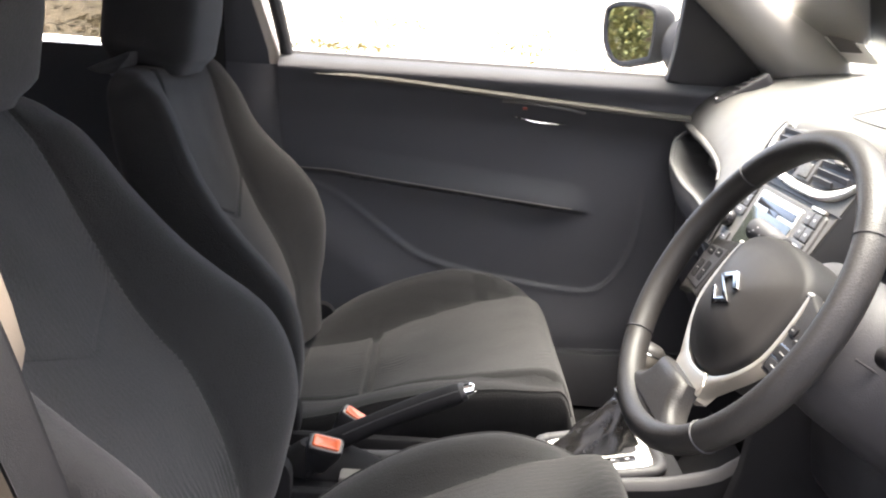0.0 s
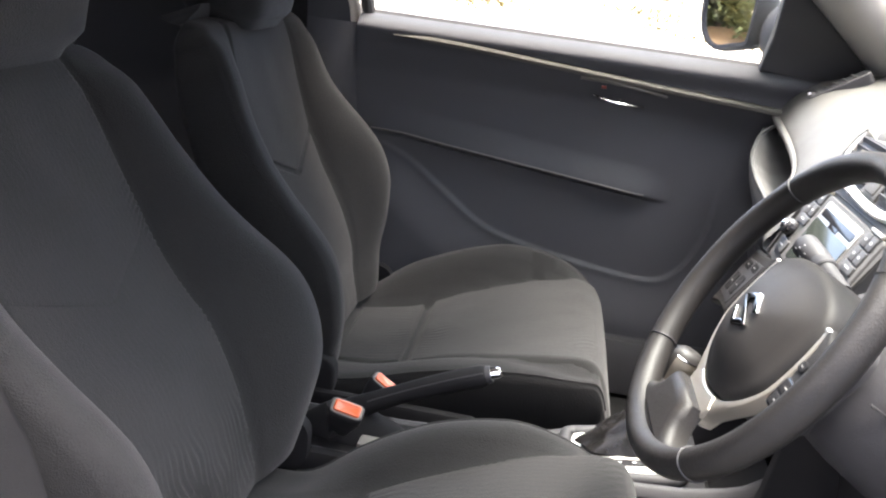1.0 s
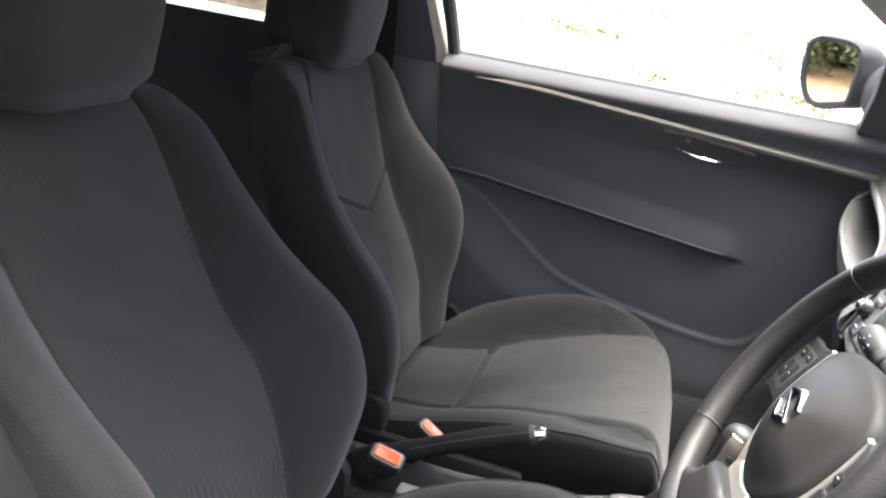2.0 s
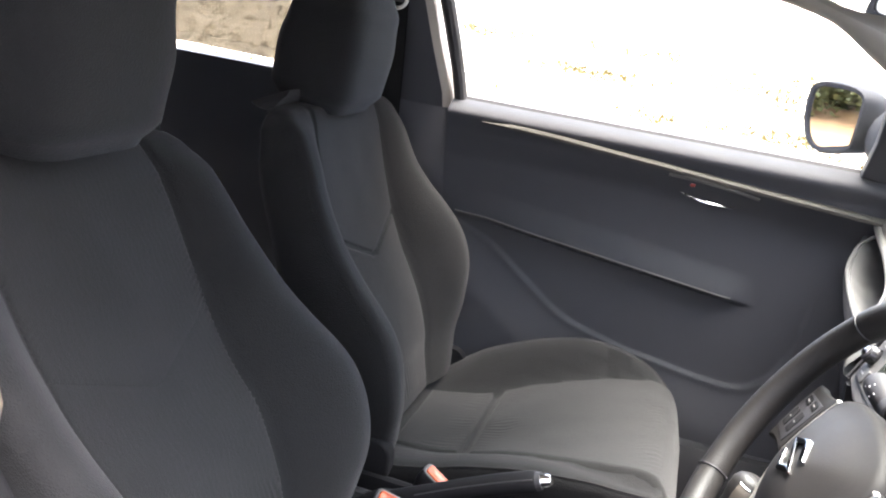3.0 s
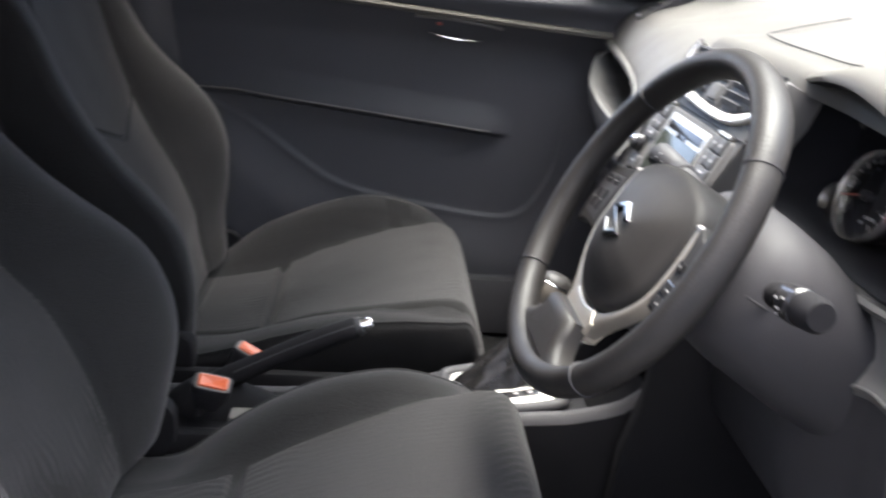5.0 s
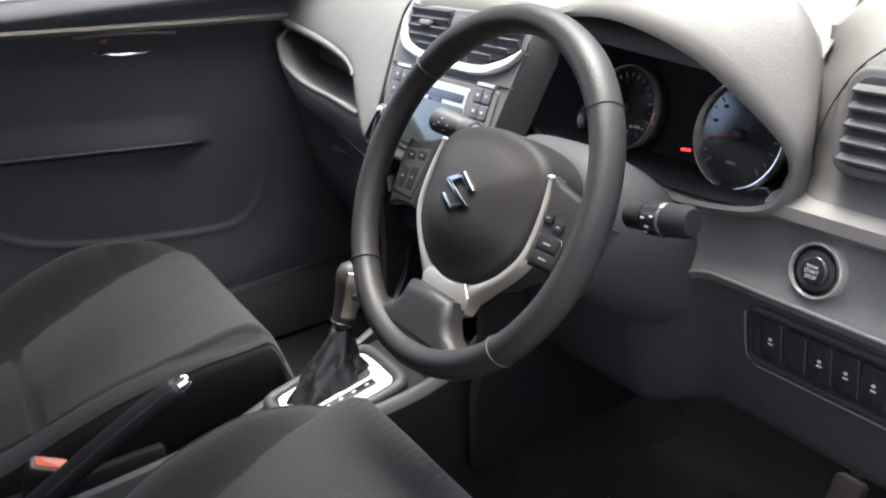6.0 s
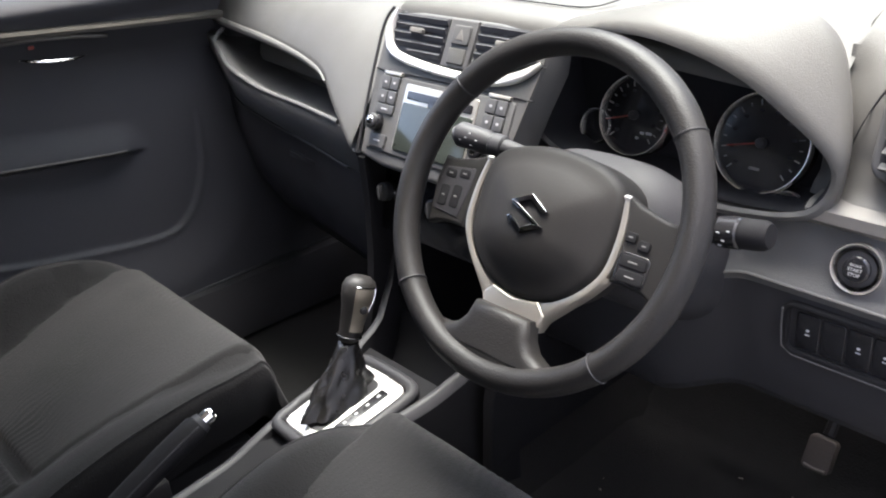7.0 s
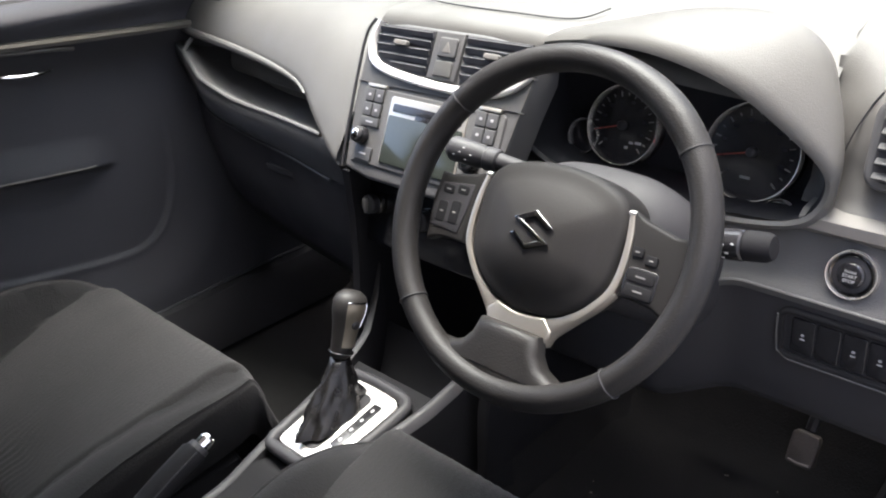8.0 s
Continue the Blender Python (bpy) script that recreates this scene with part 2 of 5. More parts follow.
def lerp(table, x):
    """Smooth reading of a table of (x, value)."""
    if x <= table[0][0]:
        return table[0][1]
    for (a, u), (b, v) in zip(table, table[1:]):
        if x <= b:
            return u + (v - u) * smooth(a, b, x)
    return table[-1][1]


def curve(table, x):
    """Reading of a table along a smooth curve through its points."""
    P = spline([(a, b, 0) for a, b in table], 80)
    return float(np.interp(x, [p.x for p in P], [p.y for p in P]))


_curves = {}


def curve_of(table):
    """A quick reader of a table along a smooth curve through its points."""
    key = tuple(table)
    if key not in _curves:
        P = spline([(a, b, 0) for a, b in table], 240)
        xs, ys = [p.x for p in P], [p.y for p in P]
        _curves[key] = lambda x: float(np.interp(x, xs, ys))
    return _curves[key]


def lin(table, x):
    return float(np.interp(x, [t[0] for t in table], [t[1] for t in table]))


# ---------------------------------------------------------------- ground outside
GROUND = mat("dry_ground", (0.30, 0.25, 0.165), 0.95, var=0.35, scale=1.3, bump=0.8, grain=60, spec=0.1, tint=(0.50, 0.455, 0.37))


def rise(x):
    """The yard climbs gently away from the car's left side."""
    return 0.15 * max(0.0, -x - 10) * smooth(-10, -16, x)


def build_ground():
    rows = []
    for i in range(61):
        y = -60 + 2 * i
        rows.append([Vector((-60 + 2 * j, y, 0.03 * noise.noise((j * 0.7, i * 0.7, 0)) - 0.02 + rise(-60 + 2 * j))) for j in range(61)])
    v, f = loft(rows)
    far = [Vector((sx * 2500, sy * 2500, -0.25)) for sx, sy in ((-1, -1), (1, -1), (1, 1), (-1, 1))]
    structure("ground", merge((v, f), (far, [(0, 1, 2, 3)])), GROUND, "pale dry gravel and straw ground in bright sun", "ground")


build_ground()

PLASTER = mat("plain_wall", (0.345, 0.347, 0.352), 0.9, var=0.2, scale=2, bump=0.4, grain=80)


def build_side_wall():
    """Unseen plain wall, added to cut sky light through the open driver's door."""
    v, f = rbox((0.25, 16.0, 5.2), (2.55, 0.0, 2.58), 0.02)
    structure("wall_light_block", (v, f), PLASTER, "unseen plain wall added to block sky light on the driver side", "wall")


build_side_wall()

# unseen dark strip, added to weaken the light bounced up into the cabin
ASPHALT = mat("asphalt", (0.050, 0.050, 0.052), 0.9, var=0.3, scale=3, bump=0.6, grain=150, tint=(0.075, 0.073, 0.07))
structure("pavement", loft([[Vector((x, y, 0.04 - 0.03 * (abs(y) > 7) + 0.002 * noise.noise((x, y, 0)))) for x in np.linspace(-3.5, 2.42, 20)] for y in np.linspace(-3.9, 7.5, 40)]), ASPHALT, "unseen dark asphalt added under the car to cut bounced light", "pavement")

STONE = mat("gravel_stone", (0.40, 0.34, 0.25), 0.9, var=0.5, scale=3, bump=0.4, grain=120)


def build_gravel():
    rnd = random.Random(5)
    V, F = [], []
    for k in range(9000):
        x = -6 - rnd.random() ** 1.3 * 26
        y = rnd.uniform(-0.95, 0.25) * abs(x)
        r = rnd.uniform(0.02, 0.07)
        b = len(V)
        a0 = rnd.uniform(0, 6)
        for j in range(5):
            w = a0 + j * 1.2566
            V.append(Vector((x + r * math.cos(w) * rnd.uniform(0.7, 1.4), y + r * math.sin(w) * rnd.uniform(0.7, 1.4), rise(x))))
        V.append(Vector((x + rnd.uniform(-.3, .3) * r, y, r * rnd.uniform(0.3, 0.9) + 0.01 + rise(x))))
        F += [(b + j, b + (j + 1) % 5, b + 5) for j in range(5)]
    tagged(part("gravel", (V, F), STONE, flat=True), "loose pale stones and chips lying on the ground", "gravel", kind="stuff")


build_gravel()

STRAW = mat("dry_straw", (0.125, 0.097, 0.042), 0.9, var=0.4, scale=6, spec=0.1)


def build_straw():
    rnd = random.Random(21)
    V, F = [], []
    for k in range(70):
        cx, cy = rnd.uniform(-16, -7.5), rnd.uniform(-7, 8)
        size = rnd.uniform(0.15, 0.65)
        for q in range(int(420 * size * size) + 25):
            a, r = rnd.uniform(0, 6.28), size * rnd.random() ** 0.6
            x, y = cx + r * math.cos(a), cy + 1.8 * r * math.sin(a)
            h, w, d = rnd.uniform(0.03, 0.10), rnd.uniform(0.015, 0.045), rnd.uniform(0, 6.28)
            z, b = rise(x) - 0.01, len(V)
            V += [Vector((x - w * math.cos(d), y - w * math.sin(d), z)), Vector((x + w * math.cos(d), y + w * math.sin(d), z)), Vector((x + rnd.uniform(-.06, .06), y + rnd.uniform(-.06, .06), z + h))]
            F.append((b, b + 1, b + 2))
    tagged(part("dry_grass", (V, F), STRAW, flat=True), "tufts of dry straw-coloured grass on the bare ground", "grass", kind="stuff")


build_straw()

LEAF = mat("leaf", (0.090, 0.115, 0.040), 0.75, var=0.3, scale=2.5, tint=(0.15, 0.155, 0.065), spec=0.2)
BARK = mat("bark", (0.12, 0.09, 0.06), 0.9, var=0.3, scale=20, bump=0.6, grain=60)


def build_bush(at, high, seed, leaf=(0.03, 0.07), count=15000):
    rnd = random.Random(seed)
    root = thing("tree", at, "leafy green tree standing behind the bare ground", "tree", "trees along the yard")
    x0, y0, _ = at
    stem = spline([(x0, y0, 0), (x0 + 0.1, y0 + 0.05, high * 0.3), (x0 - 0.1, y0, high * 0.75)], 8)
    limbs = [tube(stem, [0.16 - 0.015 * k for k in range(8)], 8)]
    for k in range(6):
        a = rnd.uniform(0, 6.28)
        s = stem[2 + k % 4]
        e = s + Vector((math.cos(a), math.sin(a), 0.7)) * high * 0.28
        limbs.append(tube([s, (s + e) / 2 + Vector((0, 0, 0.1)), e], [0.06, 0.04, 0.015], 6))
    part("trunk", merge(*limbs), BARK, root)
    V, F = [], []
    lobes = [(Vector((x0 + rnd.uniform(-.36, .36) * high, y0 + rnd.uniform(-.36, .36) * high, high * rnd.uniform(.08, .95))), rnd.uniform(.14, .24) * high) for _ in range(26)]
    for k in range(count):
        c, r = lobes[k % len(lobes)]
        d = Vector((rnd.gauss(0, 1), rnd.gauss(0, 1), rnd.gauss(0, 1))).normalized() * r * rnd.uniform(0.6, 1.05)
        p, s = c + d, rnd.uniform(*leaf)
        u = Vector((rnd.gauss(0, 1), rnd.gauss(0, 1), rnd.gauss(0, .5))).normalized()
        w = u.orthogonal().normalized()
        b = len(V)
        V += [p - u * s, p + w * s * 0.5, p + u * s, p - w * s * 0.5]
        F.append((b, b + 1, b + 2, b + 3))
    part("crown", (V, F), LEAF, root, flat=True)


EARTH = mat("red_earth", (0.17, 0.105, 0.058), 0.95, var=0.3, scale=1.5, bump=0.8, grain=40, spec=0.1, tint=(0.22, 0.135, 0.07))
structure("verge", loft([[Vector((x, y, 0.02 + 0.012 * noise.noise((x * 0.8, y * 0.8, 3)))) for x in np.linspace(-9, 2.42, 30)] for y in np.linspace(-16, -4.0, 30)]), EARTH, "reddish bare earth under the trees", "ground")

for k in range(9):
    build_bush((-9.5 + 1.4 * k, -11.6 - 0.9 * math.sin(k * 1.7), 0), 4.2 + 1.0 * math.sin(k * 2.3), 40 + k)
for k in range(8):
    build_bush((-9.0 + 1.6 * k, -14.2 + 0.6 * math.sin(k * 2.1), 0), 5.0 + 0.8 * math.sin(k * 1.3), 70 + k, (0.14, 0.30), 3500)


# ---------------------------------------------------------------- car shell
BELT = 1.055


def build_shell():
    # floor pan with footwells and tunnel
    rows = []
    for i in range(41):
        y = -1.6 + i * 0.07
        row = []
        for j in range(49):
            x = -0.72 + j * 0.03
            z = 0.30 + 0.12 * (1 - smooth(0.09, 0.16, abs(x - 0.01))) + 0.006 * noise.noise((x * 9, y * 9, 2))
            z += 0.30 * smooth(0.95, 1.2, y)
            row.append(Vector((x, y, z)))
        rows.append(row)
    structure("floor", loft(rows), CARPET, "dark carpeted car floor with dusty specks", "floor")
    # bulkhead in front of the footwells
    structure("wall_front", merge(rbox((1.42, 0.02, 0.62), (0, 1.22, 0.74), 0.003)), BLACK, "black bulkhead in front of the footwells", "wall")
    # roof with headliner
    for name, dz, m, lab, cat in (("roof", 0.03, PAINT, "painted car roof panel", "roof"), ("ceiling", 0.0, HEADLINER, "light cloth headliner under the roof", "ceiling")):
        rows = []
        for i in range(25):
            y = 0.42 - i * 0.085
            crown = 1.47 - 0.085 * ((y + 0.55) / 1.05) ** 2
            rows.append([Vector((x, y, crown + dz - 0.045 * (abs(x) / 0.57) ** 2.5)) for x in np.linspace(-0.57, 0.57, 21)])
        v, f = loft(rows)
        structure(name, merge((v, f), ([p + Vector((0, 0, 0.012)) for p in v], f)), m, lab, cat)
    # windscreen and rear screen
    ws = [[Vector((x * (0.66 if k == 0 else 0.57), 1.16 - 0.10 * abs(x) ** 2 if k == 0 else 0.42, 1.095 if k == 0 else 1.395 - 0.03 * abs(x) ** 2)) for x in np.linspace(-1, 1, 17)] for k in (0, 1)]
    v, f = loft([ws[0], [(a + b) / 2 + Vector((0, 0.02, 0.025)) for a, b in zip(*ws)], ws[1]])
    g = structure("windscreen", merge((v, f), ([p + Vector((0, 0.003, 0.005)) for p in v], f)), SCREENGLASS, "clear sloping windscreen", "window")
    g.visible_shadow = False
    rs = [[Vector((x * w, y, z)) for x in np.linspace(-1, 1, 9)] for w, y, z in ((0.52, -1.62, 1.34), (0.60, -1.85, 1.06))]
    v, f = loft(rs)
    g = structure("window_rear", merge((v, f), ([p + Vector((0, -0.004, 0.002)) for p in v], f)), TINT, "dark tinted rear screen", "window")
    g.visible_shadow = False
    structure("wall_rear", rbox((1.36, 0.06, 0.80), (0, -1.84, 0.68), 0.02), BLACK, "dark tailgate lining under the rear screen", "wall")
    for s, side in ((-1, "left"), (1, "right")):
        # roof rail from the screen pillar to the tail
        rail = spline([(s * 0.675, 1.08, 1.0), (s * 0.655, 0.925, 1.105), (s * 0.635, 0.775, 1.215), (s * 0.61, 0.63, 1.302), (s * 0.59, 0.48, 1.368), (s * 0.578, 0.2, 1.395), (s * 0.572, -0.3, 1.40), (s * 0.57, -0.8, 1.385), (s * 0.565, -1.4, 1.31), (s * 0.62, -1.85, 1.06)], 44)
        structure("trim_rail", tube(rail, [lin([(0, 0.075), (6, 0.070), (12, 0.054), (18, 0.040), (24, 0.034), (43, 0.034)], k) for k in range(44)], 16, 1.0), RAIL, "grey plastic pillar and roof rail trim", "pillar trim")
        band = spline([(s * 0.622, 1.04, 1.085), (s * 0.620, 0.984, 1.117), (s * 0.618, 0.936, 1.148), (s * 0.614, 0.888, 1.188), (s * 0.608, 0.834, 1.229), (s * 0.598, 0.74, 1.29), (s * 0.584, 0.60, 1.352), (s * 0.57, 0.46, 1.392)], 30)
        structure("trim_screen", tube(band, 0.0055, 8), SEAL, "black border of the windscreen", "window seal")
        # body side under the belt line, behind the front door
        rows = []
        for z, x in ((0.24, 0.735), (0.40, 0.76), (0.70, 0.775), (0.95, 0.755), (BELT - 0.01, 0.725)):
            rows.append([Vector((s * x, y, z)) for y in np.linspace(-1.88, -0.27, 20)])
        v, f = loft(rows)
        inner = [p - Vector((s * 0.055, 0, 0)) for p in v]
        structure("wall_side_rear_" + side, merge((v, f), (inner, f), loft([rows[-1], inner[-20:]])), DOOR, "dark rear door and quarter panel", "wall")
        # sill
        sill = [Vector((s * x, 0, z)) for x, z in ((0.60, 0.31), (0.605, 0.40), (0.62, 0.43), (0.67, 0.435), (0.72, 0.42), (0.75, 0.36), (0.745, 0.24))]
        structure("trim_sill_" + side, loft([[p + Vector((0, y, 0)) for p in sill] for y in np.linspace(-0.30, 0.98, 12)]), BLACK, "black plastic door sill", "sill trim")
        # scuttle side in front of the door
        v, f = rbox((0.06, 0.46, 0.80), (s * (0.75 if s < 0 else 0.71), 1.0, 0.66), 0.02)
        structure("wall_side_front_" + side, (v, f), BLACK, "black kick panel beside the footwell", "wall")
        # rear side window
        pane = [Vector((s * x, y, z)) for x, y, z in ((0.715, -0.34, BELT), (0.715, -1.20, BELT + 0.01), (0.60, -1.15, 1.33), (0.60, -0.34, 1.35))]
        g = structure("window_" + side + "_rear", (pane + [p + Vector((s * 0.004, 0, 0)) for p in pane], [(0, 1, 2, 3), (4, 5, 6, 7)]), TINT, "dark tinted rear side window", "window")
        g.visible_shadow = False
        structure("trim_quarter_" + side, loft([[Vector((s * x, y, z)) for x, z in ((0.72, BELT), (0.66, 1.22), (0.59, 1.34))] for y in (-1.18, -1.5, -1.88)]), PILLAR, "plastic lining of the rear quarter", "pillar trim")


build_shell()


def build_pillar(s, name):
    """Centre pillar: cream upper trim, dark lower trim, belt with its anchor."""
    root = thing(name, (s * 0.69, -0.25, 0.42), "centre pillar with cream plastic trim and a seat belt", "car pillar", kind="structure")
    up = []
    for z, x, y0, y1 in ((1.02, 0.675, -0.335, -0.185), (1.06, 0.668, -0.33, -0.190), (1.15, 0.640, -0.335, -0.215), (1.25, 0.610, -0.34, -0.24), (1.37, 0.565, -0.35, -0.26)):
        up.append([Vector((s * (x + dx), y, z)) for y, dx in ((y0, 0.05), (y0 + 0.004, 0.01), (y0 + 0.02, 0.0), ((y0 + y1) / 2, -0.004), (y1 - 0.02, 0.0), (y1 - 0.004, 0.01), (y1, 0.05))])
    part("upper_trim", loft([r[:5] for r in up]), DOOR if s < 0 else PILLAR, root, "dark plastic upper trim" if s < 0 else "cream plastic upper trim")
    part("front_edge", loft([[r[4] + Vector((0, -0.010 * (1 - k / 4), 0)), *r[4:]] for k, r in enumerate(up)]), PILLAR, root, "narrow cream plastic front edge")
    low = []
    inner = ((0.42, 0.62, -0.42, -0.10), (0.55, 0.645, -0.40, -0.135), (0.80, 0.66, -0.37, -0.155), (1.03, 0.668, -0.345, -0.175))
    jamb = ((0.42, 0.62, -0.42, -0.085), (0.55, 0.645, -0.40, -0.090), (0.80, 0.655, -0.37, -0.095), (0.88, 0.657, -0.37, -0.095), (0.905, 0.659, -0.36, -0.088), (0.94, 0.661, -0.36, -0.080), (0.97, 0.663, -0.355, -0.085), (0.99, 0.664, -0.352, -0.090), (1.03, 0.668, -0.345, -0.102))
    for z, x, y0, y1 in (inner if s < 0 else jamb):
        low.append([Vector((s * (x + dx), y, z)) for y, dx in ((y0, 0.08), (y0 + 0.01, 0.015), (y0 + 0.03, 0.0), ((y0 + y1) / 2, -0.006), (y1 - 0.03, 0.0), (y1 - 0.01, 0.015), (y1, 0.08))])
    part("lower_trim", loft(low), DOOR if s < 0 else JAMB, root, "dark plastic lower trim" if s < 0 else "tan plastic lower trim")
    edge = []
    for z, x, y in ((0.45, 0.70, -0.11), (0.80, 0.71, -0.145), (1.05, 0.69, -0.172), (1.15, 0.665, -0.195), (1.25, 0.64, -0.222), (1.37, 0.595, -0.245)):
        edge.append((s * x, y + (0.0 if s < 0 else 0.02), z))
    part("door_seal", tube(spline(edge, 20), 0.013, 10), SEAL, root, "black rubber door seal")
    if s < 0:
        belt = spline([(s * 0.605, -0.315, 1.245), (s * 0.640, -0.315, 1.0), (s * 0.635, -0.31, 0.7), (s * 0.61, -0.30, 0.45)], 14)
        across = Vector((0, 1, 0))
    else:
        # the driver's belt hangs slack in front of the open jamb
        belt = spline([(0.600, -0.300, 1.245), (0.700, -0.170, 1.14), (0.768, -0.090, 1.03), (0.757, -0.078, 0.985), (0.741, -0.076, 0.95), (0.697, -0.076, 0.854), (0.675, -0.076, 0.80), (0.640, -0.065, 0.62), (0.630, -0.05, 0.45)], 30)
        across = Vector((0.92, 0.0, -0.38))
    strap = [[p + across * w * 0.023 for w in (-1, -0.93, -0.90, -0.5, 0, 0.5, 0.90, 0.93, 1)] for p in belt]
    thin = Vector((0.0012, 0, 0)) if s < 0 else Vector((0, 0.0012, 0))
    part("belt", merge(loft([[q + thin * (0.3 if k in (1, 2, 6, 7) else 1.0) for k, q in enumerate(r)] for r in strap]), loft([[q - thin for q in r] for r in strap])), BELTCLOTH, root, "dark grey woven seat belt")
    anchor = part("belt_anchor", rbox((0.016, 0.05, 0.034), (s * 0.600, -0.315, 1.25), 0.006), DOOR, root)
    part("anchor_loop", tube(spline([(s * 0.590, -0.315 + 0.025 * math.sin(a), 1.240 + 0.02 * math.cos(a)) for a in np.linspace(0, 5.6, 8)], 20), 0.004, 8), SATIN, anchor)


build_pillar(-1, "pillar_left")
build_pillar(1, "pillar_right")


# ---------------------------------------------------------------- front passenger door
# edge of the lower pocket on the door, as (along, height)
POCKET = [(-0.16, 0.80), (-0.05, 0.76), (0.05, 0.69), (0.14, 0.631), (0.25, 0.600), (0.35, 0.584), (0.45, 0.571), (0.525, 0.570), (0.565, 0.590), (0.592, 0.627), (0.612, 0.68), (0.620, 0.74), (0.624, 0.82), (0.628, 0.92), (0.632, 1.08)]


def build_door():
    root = thing("door_1", (-0.70, 0.28, 0.40), "closed dark front passenger door seen from inside the car", "car door", kind="structure")
    curve = [(p.x, p.y) for p in spline([(a, b, 0) for a, b in POCKET], 80)]

    def below(y, z):
        """Signed distance to the pocket edge, above 0 under it."""
        best, side = 9, 0
        for (a, b), (c, d) in zip(curve, curve[1:]):
            ex, ey = c - a, d - b
            t = min(1, max(0, ((y - a) * ex + (z - b) * ey) / (ex * ex + ey * ey)))
            dx, dy = y - a - t * ex, z - b - t * ey
            q = dx * dx + dy * dy
            if q < best:
                best, side = q, ex * dy - ey * dx
        return math.sqrt(best) * (-1 if side > 0 else 1)

    def depth(y, z):
        """How far the lining stands into the cabin."""
        arm = 0.810 - 0.100 * (y + 0.06) if y > -0.06 else 0.810     # armrest edge height
        w = smooth(-0.19, 0.05, y) * (1 - smooth(0.44, 0.53, y))
        top = z - arm
        d = 0.0
        if top >= 0:
            d += w * 0.020 * (1 - smooth(0.0, 0.06, top))
        else:
            d += w * (0.020 - 0.020 * smooth(0.001, 0.012, -top))
        d += 0.014 * smooth(0.93, 1.0, z) + 0.012 * smooth(0.99, 1.03, z)
        if z > 1.02:
            t = (z - 1.02) / (BELT - 1.02)
            d -= 0.045 * t ** 3
        q = below(y, z)
        fade = 1 - smooth(0.70, 0.84, z)
        d += fade * (0.007 * smooth(-0.004, 0.005, q) + 0.0015 * math.exp(-((q - 0.006) / 0.007) ** 2) + 0.02 * smooth(0.0, 0.12, q))
        return d

    rows = []
    ys = np.linspace(-0.185, 0.94, 285)
    for z in np.concatenate([np.linspace(0.40, 0.99, 190), np.linspace(0.995, BELT, 16)]):
        rows.append([Vector((-0.672 + depth(y, z), y, z)) for y in ys])
    part("lining", loft(rows), DOOR, root)
    outer = [[Vector((-x, y, z)) for y in np.linspace(-0.185, 0.80, 8)] for z, x in ((0.30, 0.735), (0.42, 0.765), (0.70, 0.78), (0.95, 0.755), (BELT, 0.715))]
    part("outer_skin", loft(outer), PAINT, root, "painted outer door skin")
    part("sill_bead", tube([(-0.640, y, 0.428 + 0.010 * smooth(0.3, 0.8, y)) for y in np.linspace(-0.1, 0.92, 24)], 0.0028, 8), DOOR, root, "rubber bead along the sill")
    part("sill_top", loft([[Vector((-x, y, z)) for y in np.linspace(-0.185, 0.76, 12)] for x, z in ((0.688, BELT - 0.002), (0.693, BELT + 0.005), (0.705, BELT + 0.006), (0.718, BELT - 0.002))]), SEAL, root, "black rubber window seal")

    def strip_z(y):
        return lin([(-0.1, 1.019), (0.05, 1.014), (0.307, 0.997), (0.5, 0.984), (0.745, 0.970)], y)
    sec = [(-0.658, 0.0085), (-0.640, 0.007), (-0.636, 0.002), (-0.637, -0.004), (-0.658, -0.007)]
    part("trim_strip", loft([[Vector((x, y, strip_z(y) + dz * smooth(-0.11, -0.02, y))) for x, dz in sec] for y in np.linspace(-0.105, 0.745, 42)], caps=True), DOORSTRIP, root, "thin grey trim strip")
    # the armrest's bright edge highlight is put into a paler grey here
    part("armrest_highlight", tube([Vector((-0.6715 + 0.020 * smooth(-0.19, 0.05, y) * (1 - smooth(0.44, 0.53, y)), y, 0.811 - 0.100 * max(0.0, y + 0.06))) for y in np.linspace(-0.14, 0.47, 40)], 0.0022, 8), STRIP, root, "armrest edge, paler for its highlight")
    # recess and handle
    bow = [(-0.656 + 0.022 * math.sin(math.pi * t) ** 0.5, 0.325 + 0.112 * t, 0.955 - 0.010 * t - 0.003 * math.sin(math.pi * t)) for t in np.linspace(0, 1, 10)]
    part("door_handle", tube(bow, [0.0018, 0.0026, 0.0029, 0.003, 0.003, 0.003, 0.003, 0.0029, 0.0024, 0.0015], 10, 1.0), CHROME, root, "bright chrome pull handle")
    part("lock_tab", rbox((0.004, 0.010, 0.006), (-0.6465, 0.345, 0.974), 0.001), NEEDLE, root, "small red lock marker")
    part("recess_lip", tube([(-0.646, 0.295, 0.987), (-0.642, 0.36, 0.986), (-0.642, 0.44, 0.978), (-0.646, 0.475, 0.972)], 0.0035, 8), STRIP, root)
    # window and sail panel
    pane = [Vector(p) for p in ((-0.705, -0.175, BELT), (-0.708, 0.66, BELT), (-0.665, 0.66, 1.235), (-0.625, 0.47, 1.335), (-0.60, -0.23, 1.385))]
    g = part("window_pane", (pane + [p + Vector((-0.004, 0, 0)) for p in pane], [(0, 1, 2, 3, 4), (5, 6, 7, 8, 9)]), CLEAR, root, "clear side window glass")
    g.visible_shadow = False
    fr = [(-0.70, -0.172, BELT - 0.01), (-0.665, -0.195, 1.16), (-0.63, -0.222, 1.27), (-0.598, -0.235, 1.355)]
